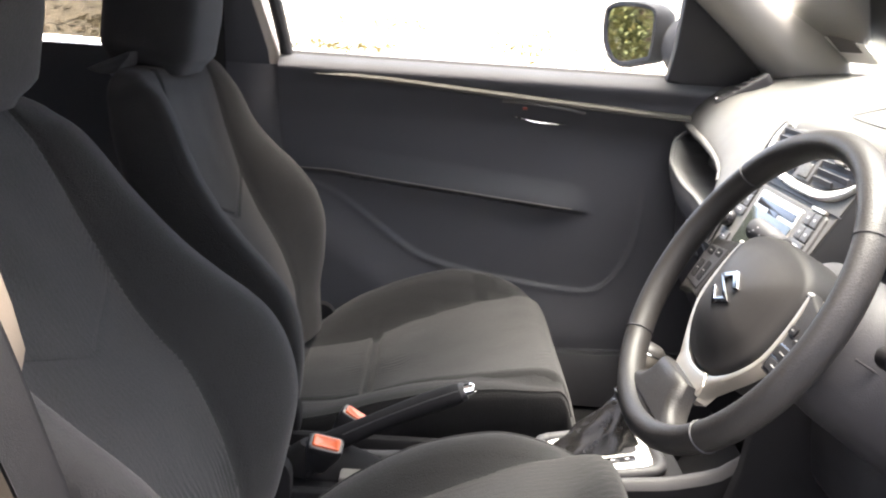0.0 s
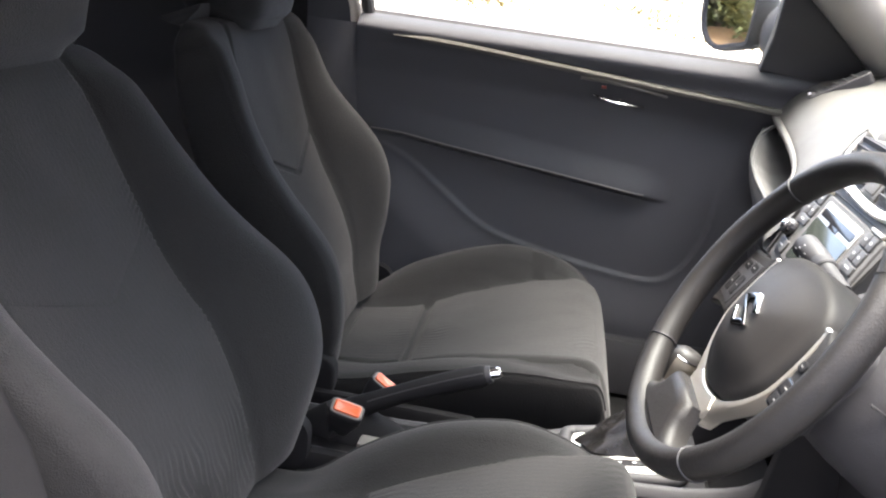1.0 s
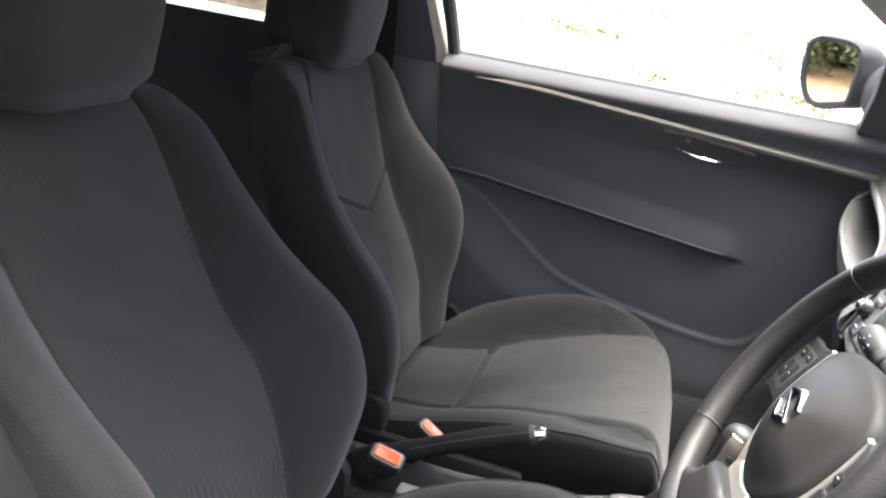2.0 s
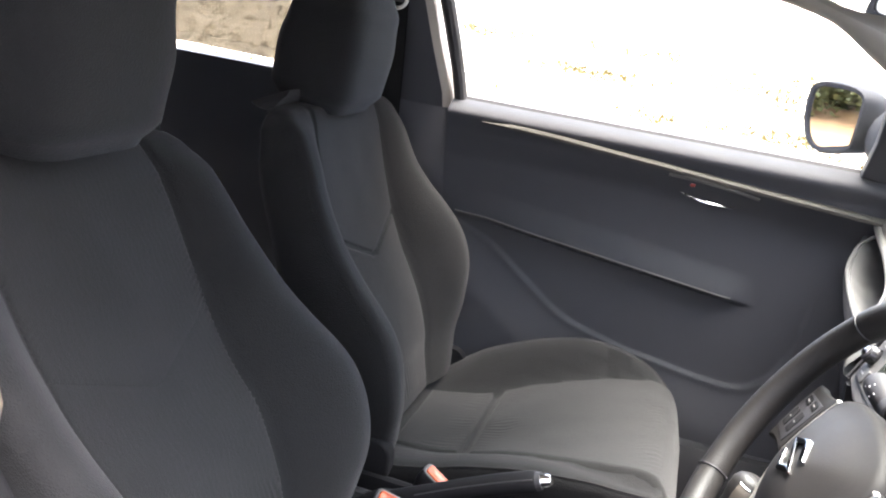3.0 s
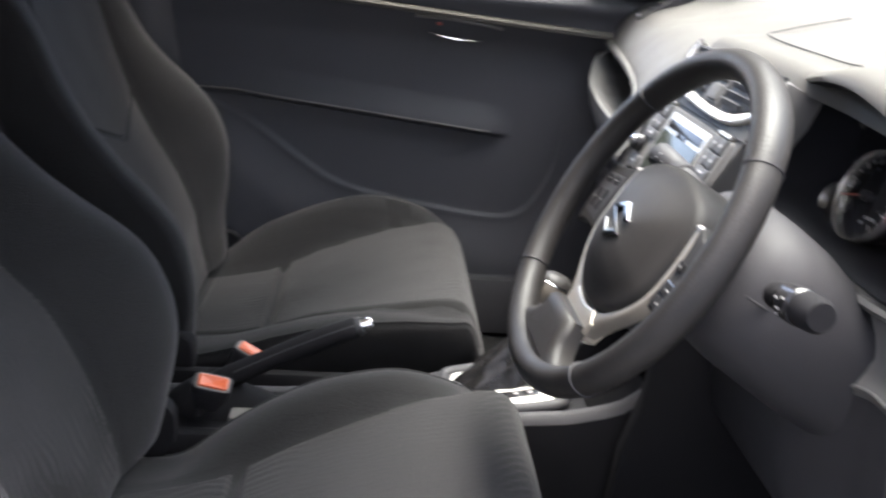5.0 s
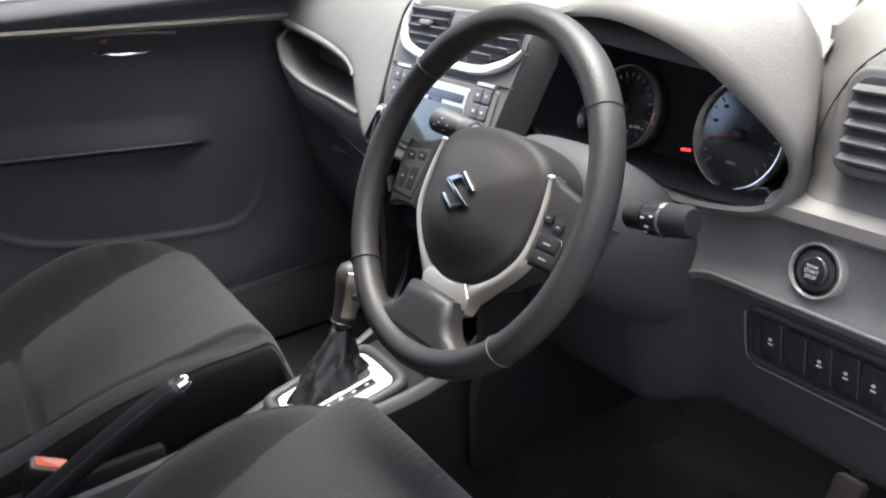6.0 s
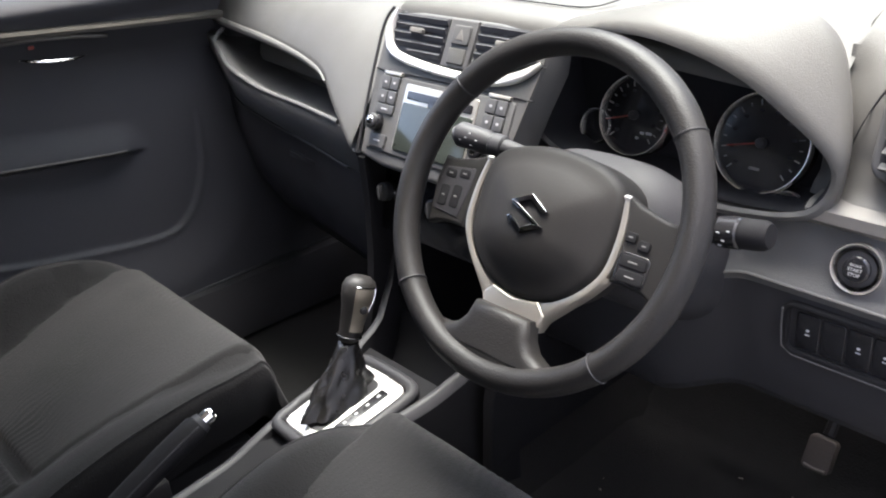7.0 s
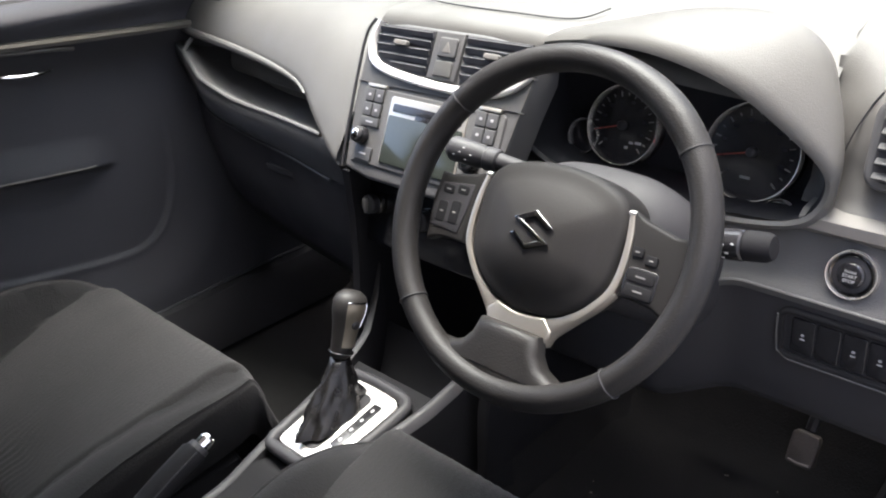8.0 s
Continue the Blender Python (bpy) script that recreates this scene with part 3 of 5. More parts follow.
    part("window_frame", tube(spline(fr, 16), 0.015, 10), SEAL, root, "black window frame")
    sail = [(0.645, BELT - 0.006), (0.655, 1.12), (0.658, 1.238), (0.70, 1.235), (0.80, 1.185), (0.90, 1.095), (0.93, 1.045), (0.84, 1.035), (0.76, 1.035)]
    part("sail_panel", slab(sail, lambda a, b, n: Vector((-0.665 - n + 0.25 * max(0, b - 1.05) * 0.35, a, b)), 0.0, 0.03, 0.005), BLACK, root, "black mirror mounting panel")


build_door()


def build_mirror():
    root = thing("side_mirror", (-0.75, 0.65, 1.06), "black exterior door mirror reflecting green trees", "mirror")
    n = Vector((0.52, -0.85, -0.028)).normalized()
    right = Vector((0, 0, 1)).cross(n).normalized()
    face = frame_at((-0.865, 0.590, 1.135), -right if right.x < 0 else right, Vector((0, 0, 1)) - n * n.z)
    out = [(-0.085, 0.035), (-0.078, 0.062), (-0.05, 0.076), (0.0, 0.079), (0.055, 0.076), (0.088, 0.062), (0.094, 0.03), (0.090, -0.03), (0.078, -0.052), (0.03, -0.064), (-0.008, -0.072), (-0.038, -0.066), (-0.064, -0.046), (-0.081, -0.010)]
    o = ccw([(p.x, p.y) for p in spline([(a, b, 0) for a, b in out], 48, closed=True)])
    rows = [[face(a, b, 0.004) for a, b in inset(o, 0.0135)], [face(a, b, -0.003) for a, b in inset(o, 0.0105)], [face(a, b, -0.004) for a, b in inset(o, 0.003)]]
    rows += [[face(a * s, b * s, d) for a, b in o] for s, d in ((1.0, 0.003), (1.03, 0.02), (1.0, 0.045), (0.86, 0.07), (0.6, 0.085), (0.25, 0.092))]
    v, f = loft(rows, around=True)
    f.append(tuple(len(v) - 48 + j for j in range(48)))
    part("housing", (v, f), HOUSING, root, "black plastic housing")
    gl = inset(o, 0.013)
    part("mirror_glass", ([face(a, b, 0.002) for a, b in gl] + [face(a, b, 0.006) for a, b in gl], [tuple(range(48)), tuple(range(48, 96))]), MIRROR, root, "reflective mirror glass")
    part("arm", tube([(-0.69, 0.748, 1.116), (-0.73, 0.74, 1.118), (-0.80, 0.722, 1.122), (-0.83, 0.715, 1.124)], [0.092, 0.088, 0.072, 0.05], 20), HOUSING, root)


build_mirror()


# ---------------------------------------------------------------- seats
SEAT_X = 0.345
B_AT = Vector((0, -0.08, 0.48))


def edge_axis(half, r, flat, arc=5):
    """Samples across a width: (position, drop at the rounded edge)."""
    mid = [(-half + r + (2 * half - 2 * r) * k / flat, 0.0) for k in range(flat + 1)]
    arcs = [(half - r + r * math.sin(w), r * (1 - math.cos(w))) for w in (math.pi / 2 * k / arc for k in range(1, arc + 1))]
    return [(-a, d) for a, d in arcs[::-1]] + mid + arcs


def seam_x(y):
    """Distance of the cushion's side seams from its middle."""
    return lin([(-0.08, 0.130), (0.05, 0.145), (0.17, 0.170), (0.285, 0.198), (0.36, 0.207), (0.41, 0.209), (0.458, 0.200)], y)


# height of the cushion's middle and of its two side bolsters, from back to front
MIDDLE = [(-0.10, 0.460), (0.0, 0.474), (0.06, 0.490), (0.15, 0.528), (0.25, 0.559), (0.33, 0.578), (0.365, 0.583), (0.385, 0.580), (0.40, 0.571), (0.413, 0.556), (0.424, 0.537), (0.438, 0.505), (0.458, 0.455)]
HIGH_BOLSTER = [(-0.10, 0.462), (-0.07, 0.490), (0.0, 0.545), (0.055, 0.573), (0.11, 0.598), (0.16, 0.615), (0.21, 0.626), (0.27, 0.624), (0.31, 0.616), (0.345, 0.604), (0.375, 0.585), (0.40, 0.562), (0.42, 0.538), (0.44, 0.49), (0.458, 0.455)]
FLAT_BOLSTER = [(-0.10, 0.470), (0.0, 0.495), (0.09, 0.527), (0.17, 0.548), (0.24, 0.560), (0.31, 0.565), (0.385, 0.563), (0.405, 0.555), (0.42, 0.535), (0.44, 0.49), (0.458, 0.455)]
DRIVER_BOLSTER = [(-0.10, 0.455), (-0.03, 0.458), (0.035, 0.507), (0.095, 0.548), (0.155, 0.577), (0.235, 0.594), (0.305, 0.585), (0.36, 0.562), (0.395, 0.540), (0.42, 0.515), (0.44, 0.48), (0.458, 0.450)]


def cushion_top(x, y, sides):
    """Height of the seat cushion's upper face."""
    z = curve_of(MIDDLE)(y)
    xs, w = seam_x(y), cushion_half(y)
    t = min(1.0, max(0.0, (abs(x) - xs + 0.012) / max(0.02, w - 0.022 - xs)))
    z += (curve_of(sides[0] if x < 0 else sides[1])(y) - z) * math.sin(math.pi / 2 * t) ** 1.3
    z -= 0.005 * math.exp(-((abs(x) - xs) / 0.006) ** 2)                     # side seams
    z -= 0.006 * math.exp(-((y - 0.062) / 0.009) ** 2) * (1 - smooth(xs - 0.02, xs, abs(x)))   # cross seam
    z += 0.0016 * noise.noise((x * 14, y * 14, 3))
    return z


# the outer front corner of each cushion is rounded off
TAPER = [(0.22, 1.0), (0.30, 0.98), (0.35, 0.945), (0.39, 0.89), (0.42, 0.84), (0.458, 0.78)]


def nose(y):
    """Where a row of the cushion lies: past the front edge it drops almost straight."""
    return y if y < 0.395 else 0.395 + (y - 0.395) * 0.72


def cushion_half(y):
    return lin([(-0.10, 0.232), (0.05, 0.240), (0.25, 0.243), (0.33, 0.242), (0.37, 0.237), (0.40, 0.227), (0.458, 0.210)], y)


def back_seam(a):
    """Distance of the backrest's panel seams from its middle."""
    return lin([(0.0, 0.125), (0.2, 0.132), (0.4, 0.146), (0.55, 0.150), (0.6, 0.140), (0.64, 0.120)], a)


# how far the backrest's middle and its bolsters stand out, from the foot up: passenger, then driver
BACK_P = ([(0.0, -0.008), (0.07, 0.003), (0.12, 0.017), (0.19, 0.022), (0.25, 0.018), (0.31, 0.011), (0.38, 0.008), (0.45, 0.013), (0.52, 0.022), (0.58, 0.030), (0.61, 0.024), (0.64, 0.004)],
          [(0.0, 0.020), (0.08, 0.045), (0.14, 0.078), (0.20, 0.104), (0.245, 0.115), (0.296, 0.115), (0.35, 0.098), (0.40, 0.076), (0.46, 0.056), (0.53, 0.050), (0.585, 0.040), (0.62, 0.022), (0.64, 0.005)],
          [(0.0, 0.034), (0.025, 0.052), (0.073, 0.080), (0.12, 0.100), (0.165, 0.110), (0.21, 0.109), (0.26, 0.096), (0.31, 0.078), (0.365, 0.061), (0.41, 0.054), (0.46, 0.051), (0.515, 0.052), (0.555, 0.048), (0.585, 0.034), (0.64, 0.006)])
BACK_D = ([(0.0, 0.0), (0.025, 0.010), (0.106, 0.029), (0.18, 0.036), (0.237, 0.034), (0.28, 0.022), (0.338, 0.010), (0.42, 0.004), (0.50, 0.003), (0.58, -0.003), (0.64, -0.02)],
          [(0.0, 0.030), (0.03, 0.055), (0.09, 0.100), (0.135, 0.120), (0.18, 0.129), (0.225, 0.127), (0.265, 0.114), (0.31, 0.092), (0.36, 0.069), (0.42, 0.051), (0.46, 0.040), (0.51, 0.030), (0.55, 0.019), (0.575, 0.006), (0.64, -0.03)],
          [(0.0, 0.030), (0.03, 0.055), (0.09, 0.100), (0.135, 0.120), (0.18, 0.129), (0.225, 0.127), (0.265, 0.114), (0.31, 0.092), (0.36, 0.069), (0.42, 0.051), (0.46, 0.040), (0.51, 0.030), (0.55, 0.019), (0.575, 0.006), (0.64, -0.03)])


def back_split(x):
    """Height of the joint between the lower and the upper panel: it dips at the middle."""
    return 0.318 + 0.44 * max(0.0, abs(x) - 0.008)


def back_front(x, a, shape):
    """How far the backrest's front face stands out of its middle plane."""
    n = curve_of(shape[0])(a)
    w, xs = back_half(a), back_seam(a)
    t = min(1.0, max(0.0, (abs(x) - xs + 0.008) / max(0.03, w - 0.020 - xs)))
    n += (curve_of(shape[1] if x < 0 else shape[2])(a) - n) * math.sin(math.pi / 2 * t) ** 1.25
    n -= 0.004 * math.exp(-((abs(x) - xs) / 0.005) ** 2)
    n -= (0.003 if shape is BACK_P else 0.0006) * math.exp(-((a - back_split(x)) / 0.004) ** 2) * (1 - smooth(xs - 0.01, xs, abs(x)))
    n += 0.0018 * noise.noise((x * 12, a * 12, 7))
    return n


def back_half(a):
    return lerp([(0.0, 0.215), (0.06, 0.238), (0.14, 0.254), (0.24, 0.254), (0.36, 0.246), (0.46, 0.243), (0.53, 0.240), (0.58, 0.226), (0.615, 0.200), (0.64, 0.165)], a)


def gathers(u, v, seam, side, height=0.0017):
    """Small puckers in the cloth beside its seams: u across, v along, distances to the cross and side seam."""
    wob = 0.006 * noise.noise((u * 22, v * 22, 1))
    k = max(0.0, 0.7 + 1.5 * noise.noise((u * 9, v * 9, 4)))
    a = math.sin(2 * math.pi * (u + 2 * wob) / 0.0115) * math.exp(-(seam / 0.075) ** 2)
    b = math.sin(2 * math.pi * (v + 0.5 * u + wob) / 0.0085) * math.exp(-(side / 0.016) ** 2)
    return height * k * (a + 0.6 * b)


def front_puckers(x, y, height):
    """Short slanted creases where the cloth is drawn over the front edge of the cushion."""
    k = max(0.0, 0.55 + 1.4 * noise.noise((x * 11, 6, y * 3)))
    return height * k * math.sin(2 * math.pi * (x + 0.6 * y + 0.004 * noise.noise((x * 30, y * 30, 8))) / 0.0145) * math.exp(-((y - 0.385) / 0.022) ** 2)


def build_seat(cx, name, label, recline, shift, lift, shape):
    A_DIR = Vector((0, -math.sin(recline), math.cos(recline)))
    N_DIR = Vector((0, math.cos(recline), math.sin(recline)))
    root = thing(name, (cx, 0.15, 0.30), label, "car seat", "front seats")
    o = Vector((cx, 0, 0))
    # cushion
    o = Vector((cx + shift, 0, 0))
    ys = [(-0.10 + 0.0125 * k) for k in range(11)] + [0.034 + 0.003 * k for k in range(20)] + [0.10 + 0.0125 * k for k in range(19)] + [0.335, 0.34, 0.355, 0.37, 0.385, 0.394, 0.403, 0.409, 0.415, 0.4225, 0.43, 0.4375, 0.445, 0.452, 0.458]
    rows = []
    for y in ys:
        w = cushion_half(y)
        row = []
        taper = lambda x: x * (lin(TAPER, y) if x * cx > 0 else 1.0)
        for x, d in edge_axis(w, lin([(0.2, 0.026), (0.38, 0.014)], y), 34):
            row.append(o + Vector((taper(x), nose(y), cushion_top(x, y, lift) - d)))
        left = [o + Vector((taper(-w) + 0.013 * k, nose(y), max(0.36, row[0].z - q))) for k, q in ((2, 0.10), (0, 0.04))]
        right = [o + Vector((taper(w) - 0.013 * k, nose(y), max(0.36, row[-1].z - q))) for k, q in ((0, 0.04), (2, 0.10))]
        rows.append(left + row + right)
    last = rows[-1]
    for dy, dz in ((-0.003, -0.03), (-0.014, -0.06), (-0.035, -0.09), (-0.07, -0.10)):
        rows.append([Vector((p.x, p.y + dy, max(0.36, p.z + dz))) for p in last])
    part("cushion", loft([r[5:-5] for r in rows]), CLOTH, root, angle=60)
    # sides under the overhang: their shade is put into a darker cloth
    for s, cut in ((-1, [r[:6] for r in rows]), (1, [r[-6:] for r in rows])):
        part("cushion_side", loft(cut), SHADED_CLOTH, root, "cloth side of the cushion, darkened for its shade", angle=60)
        part("side_piping", tube([r[5 if s < 0 else 0] for r in cut[4:-8]], 0.0024, 6), CLOTH, root)
    # lighter centre panels of the cushion
    for y0, y1 in ((-0.08, 0.058), (0.067, 0.452)):
        n = 150 if y1 > 0.1 else 60
        grid = []
        for i in range(n + 1):
            y = y0 + (y1 - y0) * i / n
            r = []
            for j in range(121):
                x = (seam_x(y) - 0.003) * (-1 + j / 60)
                e = min((y - y0) * 1.0, y1 - y if y1 < 0.1 else 9, seam_x(y) - 0.003 - abs(x))
                r.append(o + Vector((x * (lin(TAPER, y) if x * cx > 0 else 1.0), nose(y) + 0.0016 * smooth(0.40, 0.42, y), cushion_top(x, y, lift) - 0.002 + 0.006 * smooth(0.0, 0.010, e) + gathers(x, y, y - y0 if y1 > 0.1 else y1 - y, seam_x(y) - abs(x), 0.0009 if cx > 0 else 0.0006) + front_puckers(x, y, 0.0016 if cx > 0 else 0.0007))))
            grid.append(r)
        part("cushion_panel", loft(grid), CLOTH_INSERT, root, "lighter grey woven centre panel", angle=60)
    o = Vector((cx, 0, 0))
    # lower shell and rails
    part("seat_base", rbox((0.42, 0.40, 0.07), (cx, 0.17, 0.40), 0.02), CONSOLE, root, "black plastic seat base")
    for s in (-1, 1):
        part("rail", rbox((0.035, 0.50, 0.06), (cx + s * 0.18, 0.14, 0.335), 0.006), CONSOLE, root)
        v, f = rbox((0.020, 0.30, 0.085), (cx + s * 0.243, 0.06, 0.43), 0.008)
        part("side_cover", (v, f), CONSOLE, root, "black plastic side cover")
    # backrest
    rows = []
    for i in range(81):
        a = 0.64 * i / 80
        w = back_half(a)
        t = 0.0 + smooth(0.60, 0.64, a)
        row = []
        for x, d in edge_axis(w, 0.017, 72):
            n = back_front(x, a, shape) - d - 0.05 * t
            row.append(o + B_AT + Vector((x, 0, 0)) + A_DIR * a + N_DIR * n)
        thick = lin([(0, -0.055), (0.2, -0.07), (0.5, -0.05), (0.64, -0.02)], a)
        for q, k in ((1.0, 0.7), (0.96, 1.0), (0.6, 1.15), (0.0, 1.2), (-0.6, 1.15), (-0.96, 1.0), (-1.0, 0.7)):
            row.append(o + B_AT + Vector((w * q, 0, 0)) + A_DIR * a + N_DIR * (thick * k + 0.03 * t))
        rows.append(row)
    part("backrest", loft(rows, around=True, caps=True), CLOTH, root, angle=60)
    joint = 0.002 if shape is BACK_P else 0.0003
    for a0 in (0, 1):
        grid = []
        n = 110
        for i in range(n + 1):
            r = []
            for j in range(101):
                q = -1 + 2 * j / 100
                a, x = 0.0, 0.1 * q
                for _ in range(3):
                    s0, s1 = (0.02, back_split(x) - joint) if a0 == 0 else (back_split(x) + joint, 0.605)
                    a = s0 + (s1 - s0) * i / n
                    x = (back_seam(a) - 0.002) * q
                edge = (back_seam(a) - 0.002) * (1 - abs(q))
                e = min(0.003 * min(i, n - i) if a0 else 0.003 * (n - i), edge)
                r.append(o + B_AT + Vector((x, 0, 0)) + A_DIR * a + N_DIR * (back_front(x, a, shape) - 0.002 + 0.004 * smooth(0, 0.006, e if shape is BACK_P else edge) + gathers(x, a, 9 if a0 else max(0, a - 0.05), edge, 0.0025 if cx > 0 else 0.0007)))
            grid.append(r)
        part("backrest_panel", loft(grid), CLOTH_INSERT, root, "lighter grey woven centre panel", angle=60)
    # piped edges of the bolsters
    for s in (-1, 1):
        pipe = [o + B_AT + Vector((s * (back_half(a) - 0.004), 0, 0)) + A_DIR * a + N_DIR * (back_front(s * (back_half(a) - 0.02), a, shape) - 0.016) for a in np.linspace(0.02, 0.56, 30)]
        part("piping", tube(pipe, 0.0022, 6), CLOTH, root)
    # headrest on two posts, leaning forward of the backrest
    lean = radians(33)
    H_DIR, M_DIR = A_DIR * math.cos(lean) + N_DIR * math.sin(lean), N_DIR * math.cos(lean) - A_DIR * math.sin(lean)
    h0 = o + B_AT + A_DIR * 0.615 + N_DIR * 0.030
    out = []
    for i in range(25):
        b = -0.022 + 0.240 * i / 24
        w = lerp([(-0.022, 0.092), (0.012, 0.116), (0.08, 0.125), (0.15, 0.119), (0.195, 0.102), (0.218, 0.072)], b)
        f = lerp([(-0.022, 0.062), (0.012, 0.079), (0.08, 0.079), (0.15, 0.071), (0.195, 0.052), (0.218, 0.020)], b)
        out.append([h0 + H_DIR * b + M_DIR * (-0.031 + f * math.copysign(abs(math.sin(k)) ** 0.5, math.sin(k))) + Vector((w * math.copysign(abs(math.cos(k)) ** 0.42, math.cos(k)), 0, 0)) for k in (2 * math.pi * j / 60 for j in range(60))])
    part("headrest", loft(out, around=True, caps=True), CLOTH, root, "padded cloth headrest", angle=60)
    for s in (-1, 1):
        p0 = h0 + Vector((s * 0.06, 0, 0)) - N_DIR * 0.045
        part("headrest_post", tube([p0 - A_DIR * 0.05 - N_DIR * 0.02, p0 + H_DIR * 0.03 - M_DIR * 0.02], 0.006, 10), CHROME, root, "thin chrome post")
        part("post_collar", tube([p0 - A_DIR * 0.022 - N_DIR * 0.012, p0 + A_DIR * 0.002 - N_DIR * 0.005], 0.012, 12), BLACK, root)
    # recliner joint covers where backrest meets cushion
    for s in (-1, 1):
        pl = frame_at((cx + s * 0.236, -0.075, 0.49), (0, s, 0), (0, 0, 1))
        part("hinge_cover", slab(rrect(0.075, 0.085, 0.03), pl, -0.006, 0.02, 0.006), CONSOLE, root, "black plastic hinge cover")
    return root


passenger = build_seat(-SEAT_X, "passenger_seat", "dark grey cloth passenger seat with deep side bolsters", radians(24), -0.010, (HIGH_BOLSTER, FLAT_BOLSTER), BACK_P)
driver = build_seat(SEAT_X, "driver_seat", "dark grey cloth driver seat, raised and leaning further back", radians(27.2), 0.012, (DRIVER_BOLSTER, DRIVER_BOLSTER), BACK_D)
driver.location += Vector((0, 0.025, 0.02))


def build_rear_seat():
    root = thing("rear_bench", (0, -0.95, 0.30), "dark cloth rear bench seat behind the front seats", "car seat")
    rows = []
    for a in np.linspace(0, 1, 12):
        y, z = -0.98 - 0.30 * a, 0.50 + 0.50 * a
        rows.append([Vector((x, y + 0.03 * math.cos(x * 9) - 0.05 * a ** 6, z)) for x in np.linspace(-0.64, 0.64, 30)])
    rows.append([p + Vector((0, -0.12, 0.02)) for p in rows[-1]])
    part("rear_backrest", loft(rows), CLOTH, root, angle=60)
    rows = [[Vector((x, y, 0.48 + 0.05 * smooth(-1.0, -0.6, y) + 0.012 * math.cos(x * 9) - (0.2 if y > -0.5 else 0))) for x in np.linspace(-0.64, 0.64, 30)] for y in (-1.0, -0.9, -0.8, -0.7, -0.6, -0.55, -0.52, -0.49)]
    part("rear_cushion", loft(rows), CLOTH, root, angle=60)


build_rear_seat()


# ---------------------------------------------------------------- dashboard
KNEE = mat("knee_panel_plastic", (0.024, 0.024, 0.026), 0.6, var=0.15, scale=20, bump=0.35, grain=700, spec=0.2)


def stack_y(z):
    """Depth of the centre stack's face at a height."""
    return 0.622 + 0.45 * (z - 0.887)


def build_dashboard():
    root = thing("dashboard", (0.0, 0.85, 0.60), "grey grained plastic dashboard with a soft upper pad", "dashboard")
    # upper pad, passenger side: front edge dips down to the centre stack
    def brow(x):
        return curve([(-0.68, 0.970), (-0.64, 0.958), (-0.455, 0.946), (-0.327, 0.934), (-0.25, 0.920), (-0.205, 0.893), (-0.15, 0.858), (-0.115, 0.838)], x)

    def brow_y(x):
        return curve([(-0.68, 0.700), (-0.45, 0.680), (-0.28, 0.655), (-0.19, 0.618), (-0.125, 0.592)], x)

    rows = []
    for x in np.linspace(-0.675, -0.118, 60):
        z0, y0 = brow(x), brow_y(x)
        pts = [(y0 + 0.045, z0 - 0.006), (y0 + 0.012, z0 - 0.006), (y0 + 0.002, z0), (y0, z0 + 0.007), (y0 + 0.004, z0 + 0.016)]
        zt = 1.045 + 0.012 * (1 - smooth(-0.60, -0.45, x))
        for t in (0.12, 0.25, 0.4, 0.55, 0.7, 0.85):
            bow = 0.022 * math.sin(math.pi * t)
            pts.append((y0 + 0.004 + (0.815 - y0) * t - bow * 0.75, z0 + 0.016 + (zt - z0 - 0.016) * t + bow * 0.7))
        pts += [(0.83, 1.054 + 0.011 * (1 - smooth(-0.60, -0.45, x))), (0.90, 1.078 + 0.006 * (1 - smooth(-0.60, -0.45, x))), (1.0, 1.095), (1.10, 1.10), (1.19, 1.095)]
        rows.append([Vector((x, y, z)) for y, z in pts])
    part("upper_pad", loft(rows), DASH, root, "grey grained soft pad", angle=60)
    part("brow_trim", tube([Vector((x, brow_y(x) - 0.001, brow(x) + 0.004)) for x in np.linspace(-0.672, -0.235, 40)], [0.0078 - 0.0055 * (k / 39) ** 3 for k in range(40)], 10), DASH, root, "light grey trim bead under the pad")
    # top over the centre and the driver's side
    rows = []
    for x in np.linspace(-0.118, 0.505, 44):
        y0 = lin([(-0.118, 0.705), (0.03, 0.698), (0.17, 0.705), (0.24, 0.73), (0.5, 0.76), (0.68, 0.765)], x)
        z0 = lin([(-0.118, 1.032), (0.03, 1.034), (0.17, 1.030), (0.24, 1.02), (0.5, 0.99), (0.68, 1.0)], x)
        pts = [(y0, z0 - 0.015), (y0 + 0.003, z0), (y0 + 0.02, z0 + 0.012), (0.83, 1.054), (0.90, 1.078), (1.0, 1.095), (1.10, 1.10), (1.19, 1.095)]
        rows.append([Vector((x, y, z)) for y, z in pts])
    part("top_pad", loft(rows), DASH, root, "grey grained top of the dashboard", angle=60)
    # inlaid lid line on the top pad
    lid = spline([(0.205, 0.81, 1.0555), (0.18, 0.768, 1.048), (0.10, 0.757, 1.049), (-0.06, 0.765, 1.051), (-0.10, 0.80, 1.057), (-0.11, 0.90, 1.0805)], 40)
    part("lid_joint", tube([p + Vector((0, 0, 0.001)) for p in lid], 0.0011, 6), BLACK, root)
    # open shelf in front of the passenger
    def lip_y(x):
        return lin([(-0.675, 0.685), (-0.63, 0.672), (-0.60, 0.661), (-0.55, 0.648), (-0.45, 0.640), (-0.30, 0.630), (-0.165, 0.613)], x)

    def lip_z(x):
        return lin([(-0.675, 0.940), (-0.63, 0.928), (-0.60, 0.917), (-0.56, 0.899), (-0.52, 0.885), (-0.46, 0.875), (-0.40, 0.870), (-0.165, 0.866)], x)
    rows = []
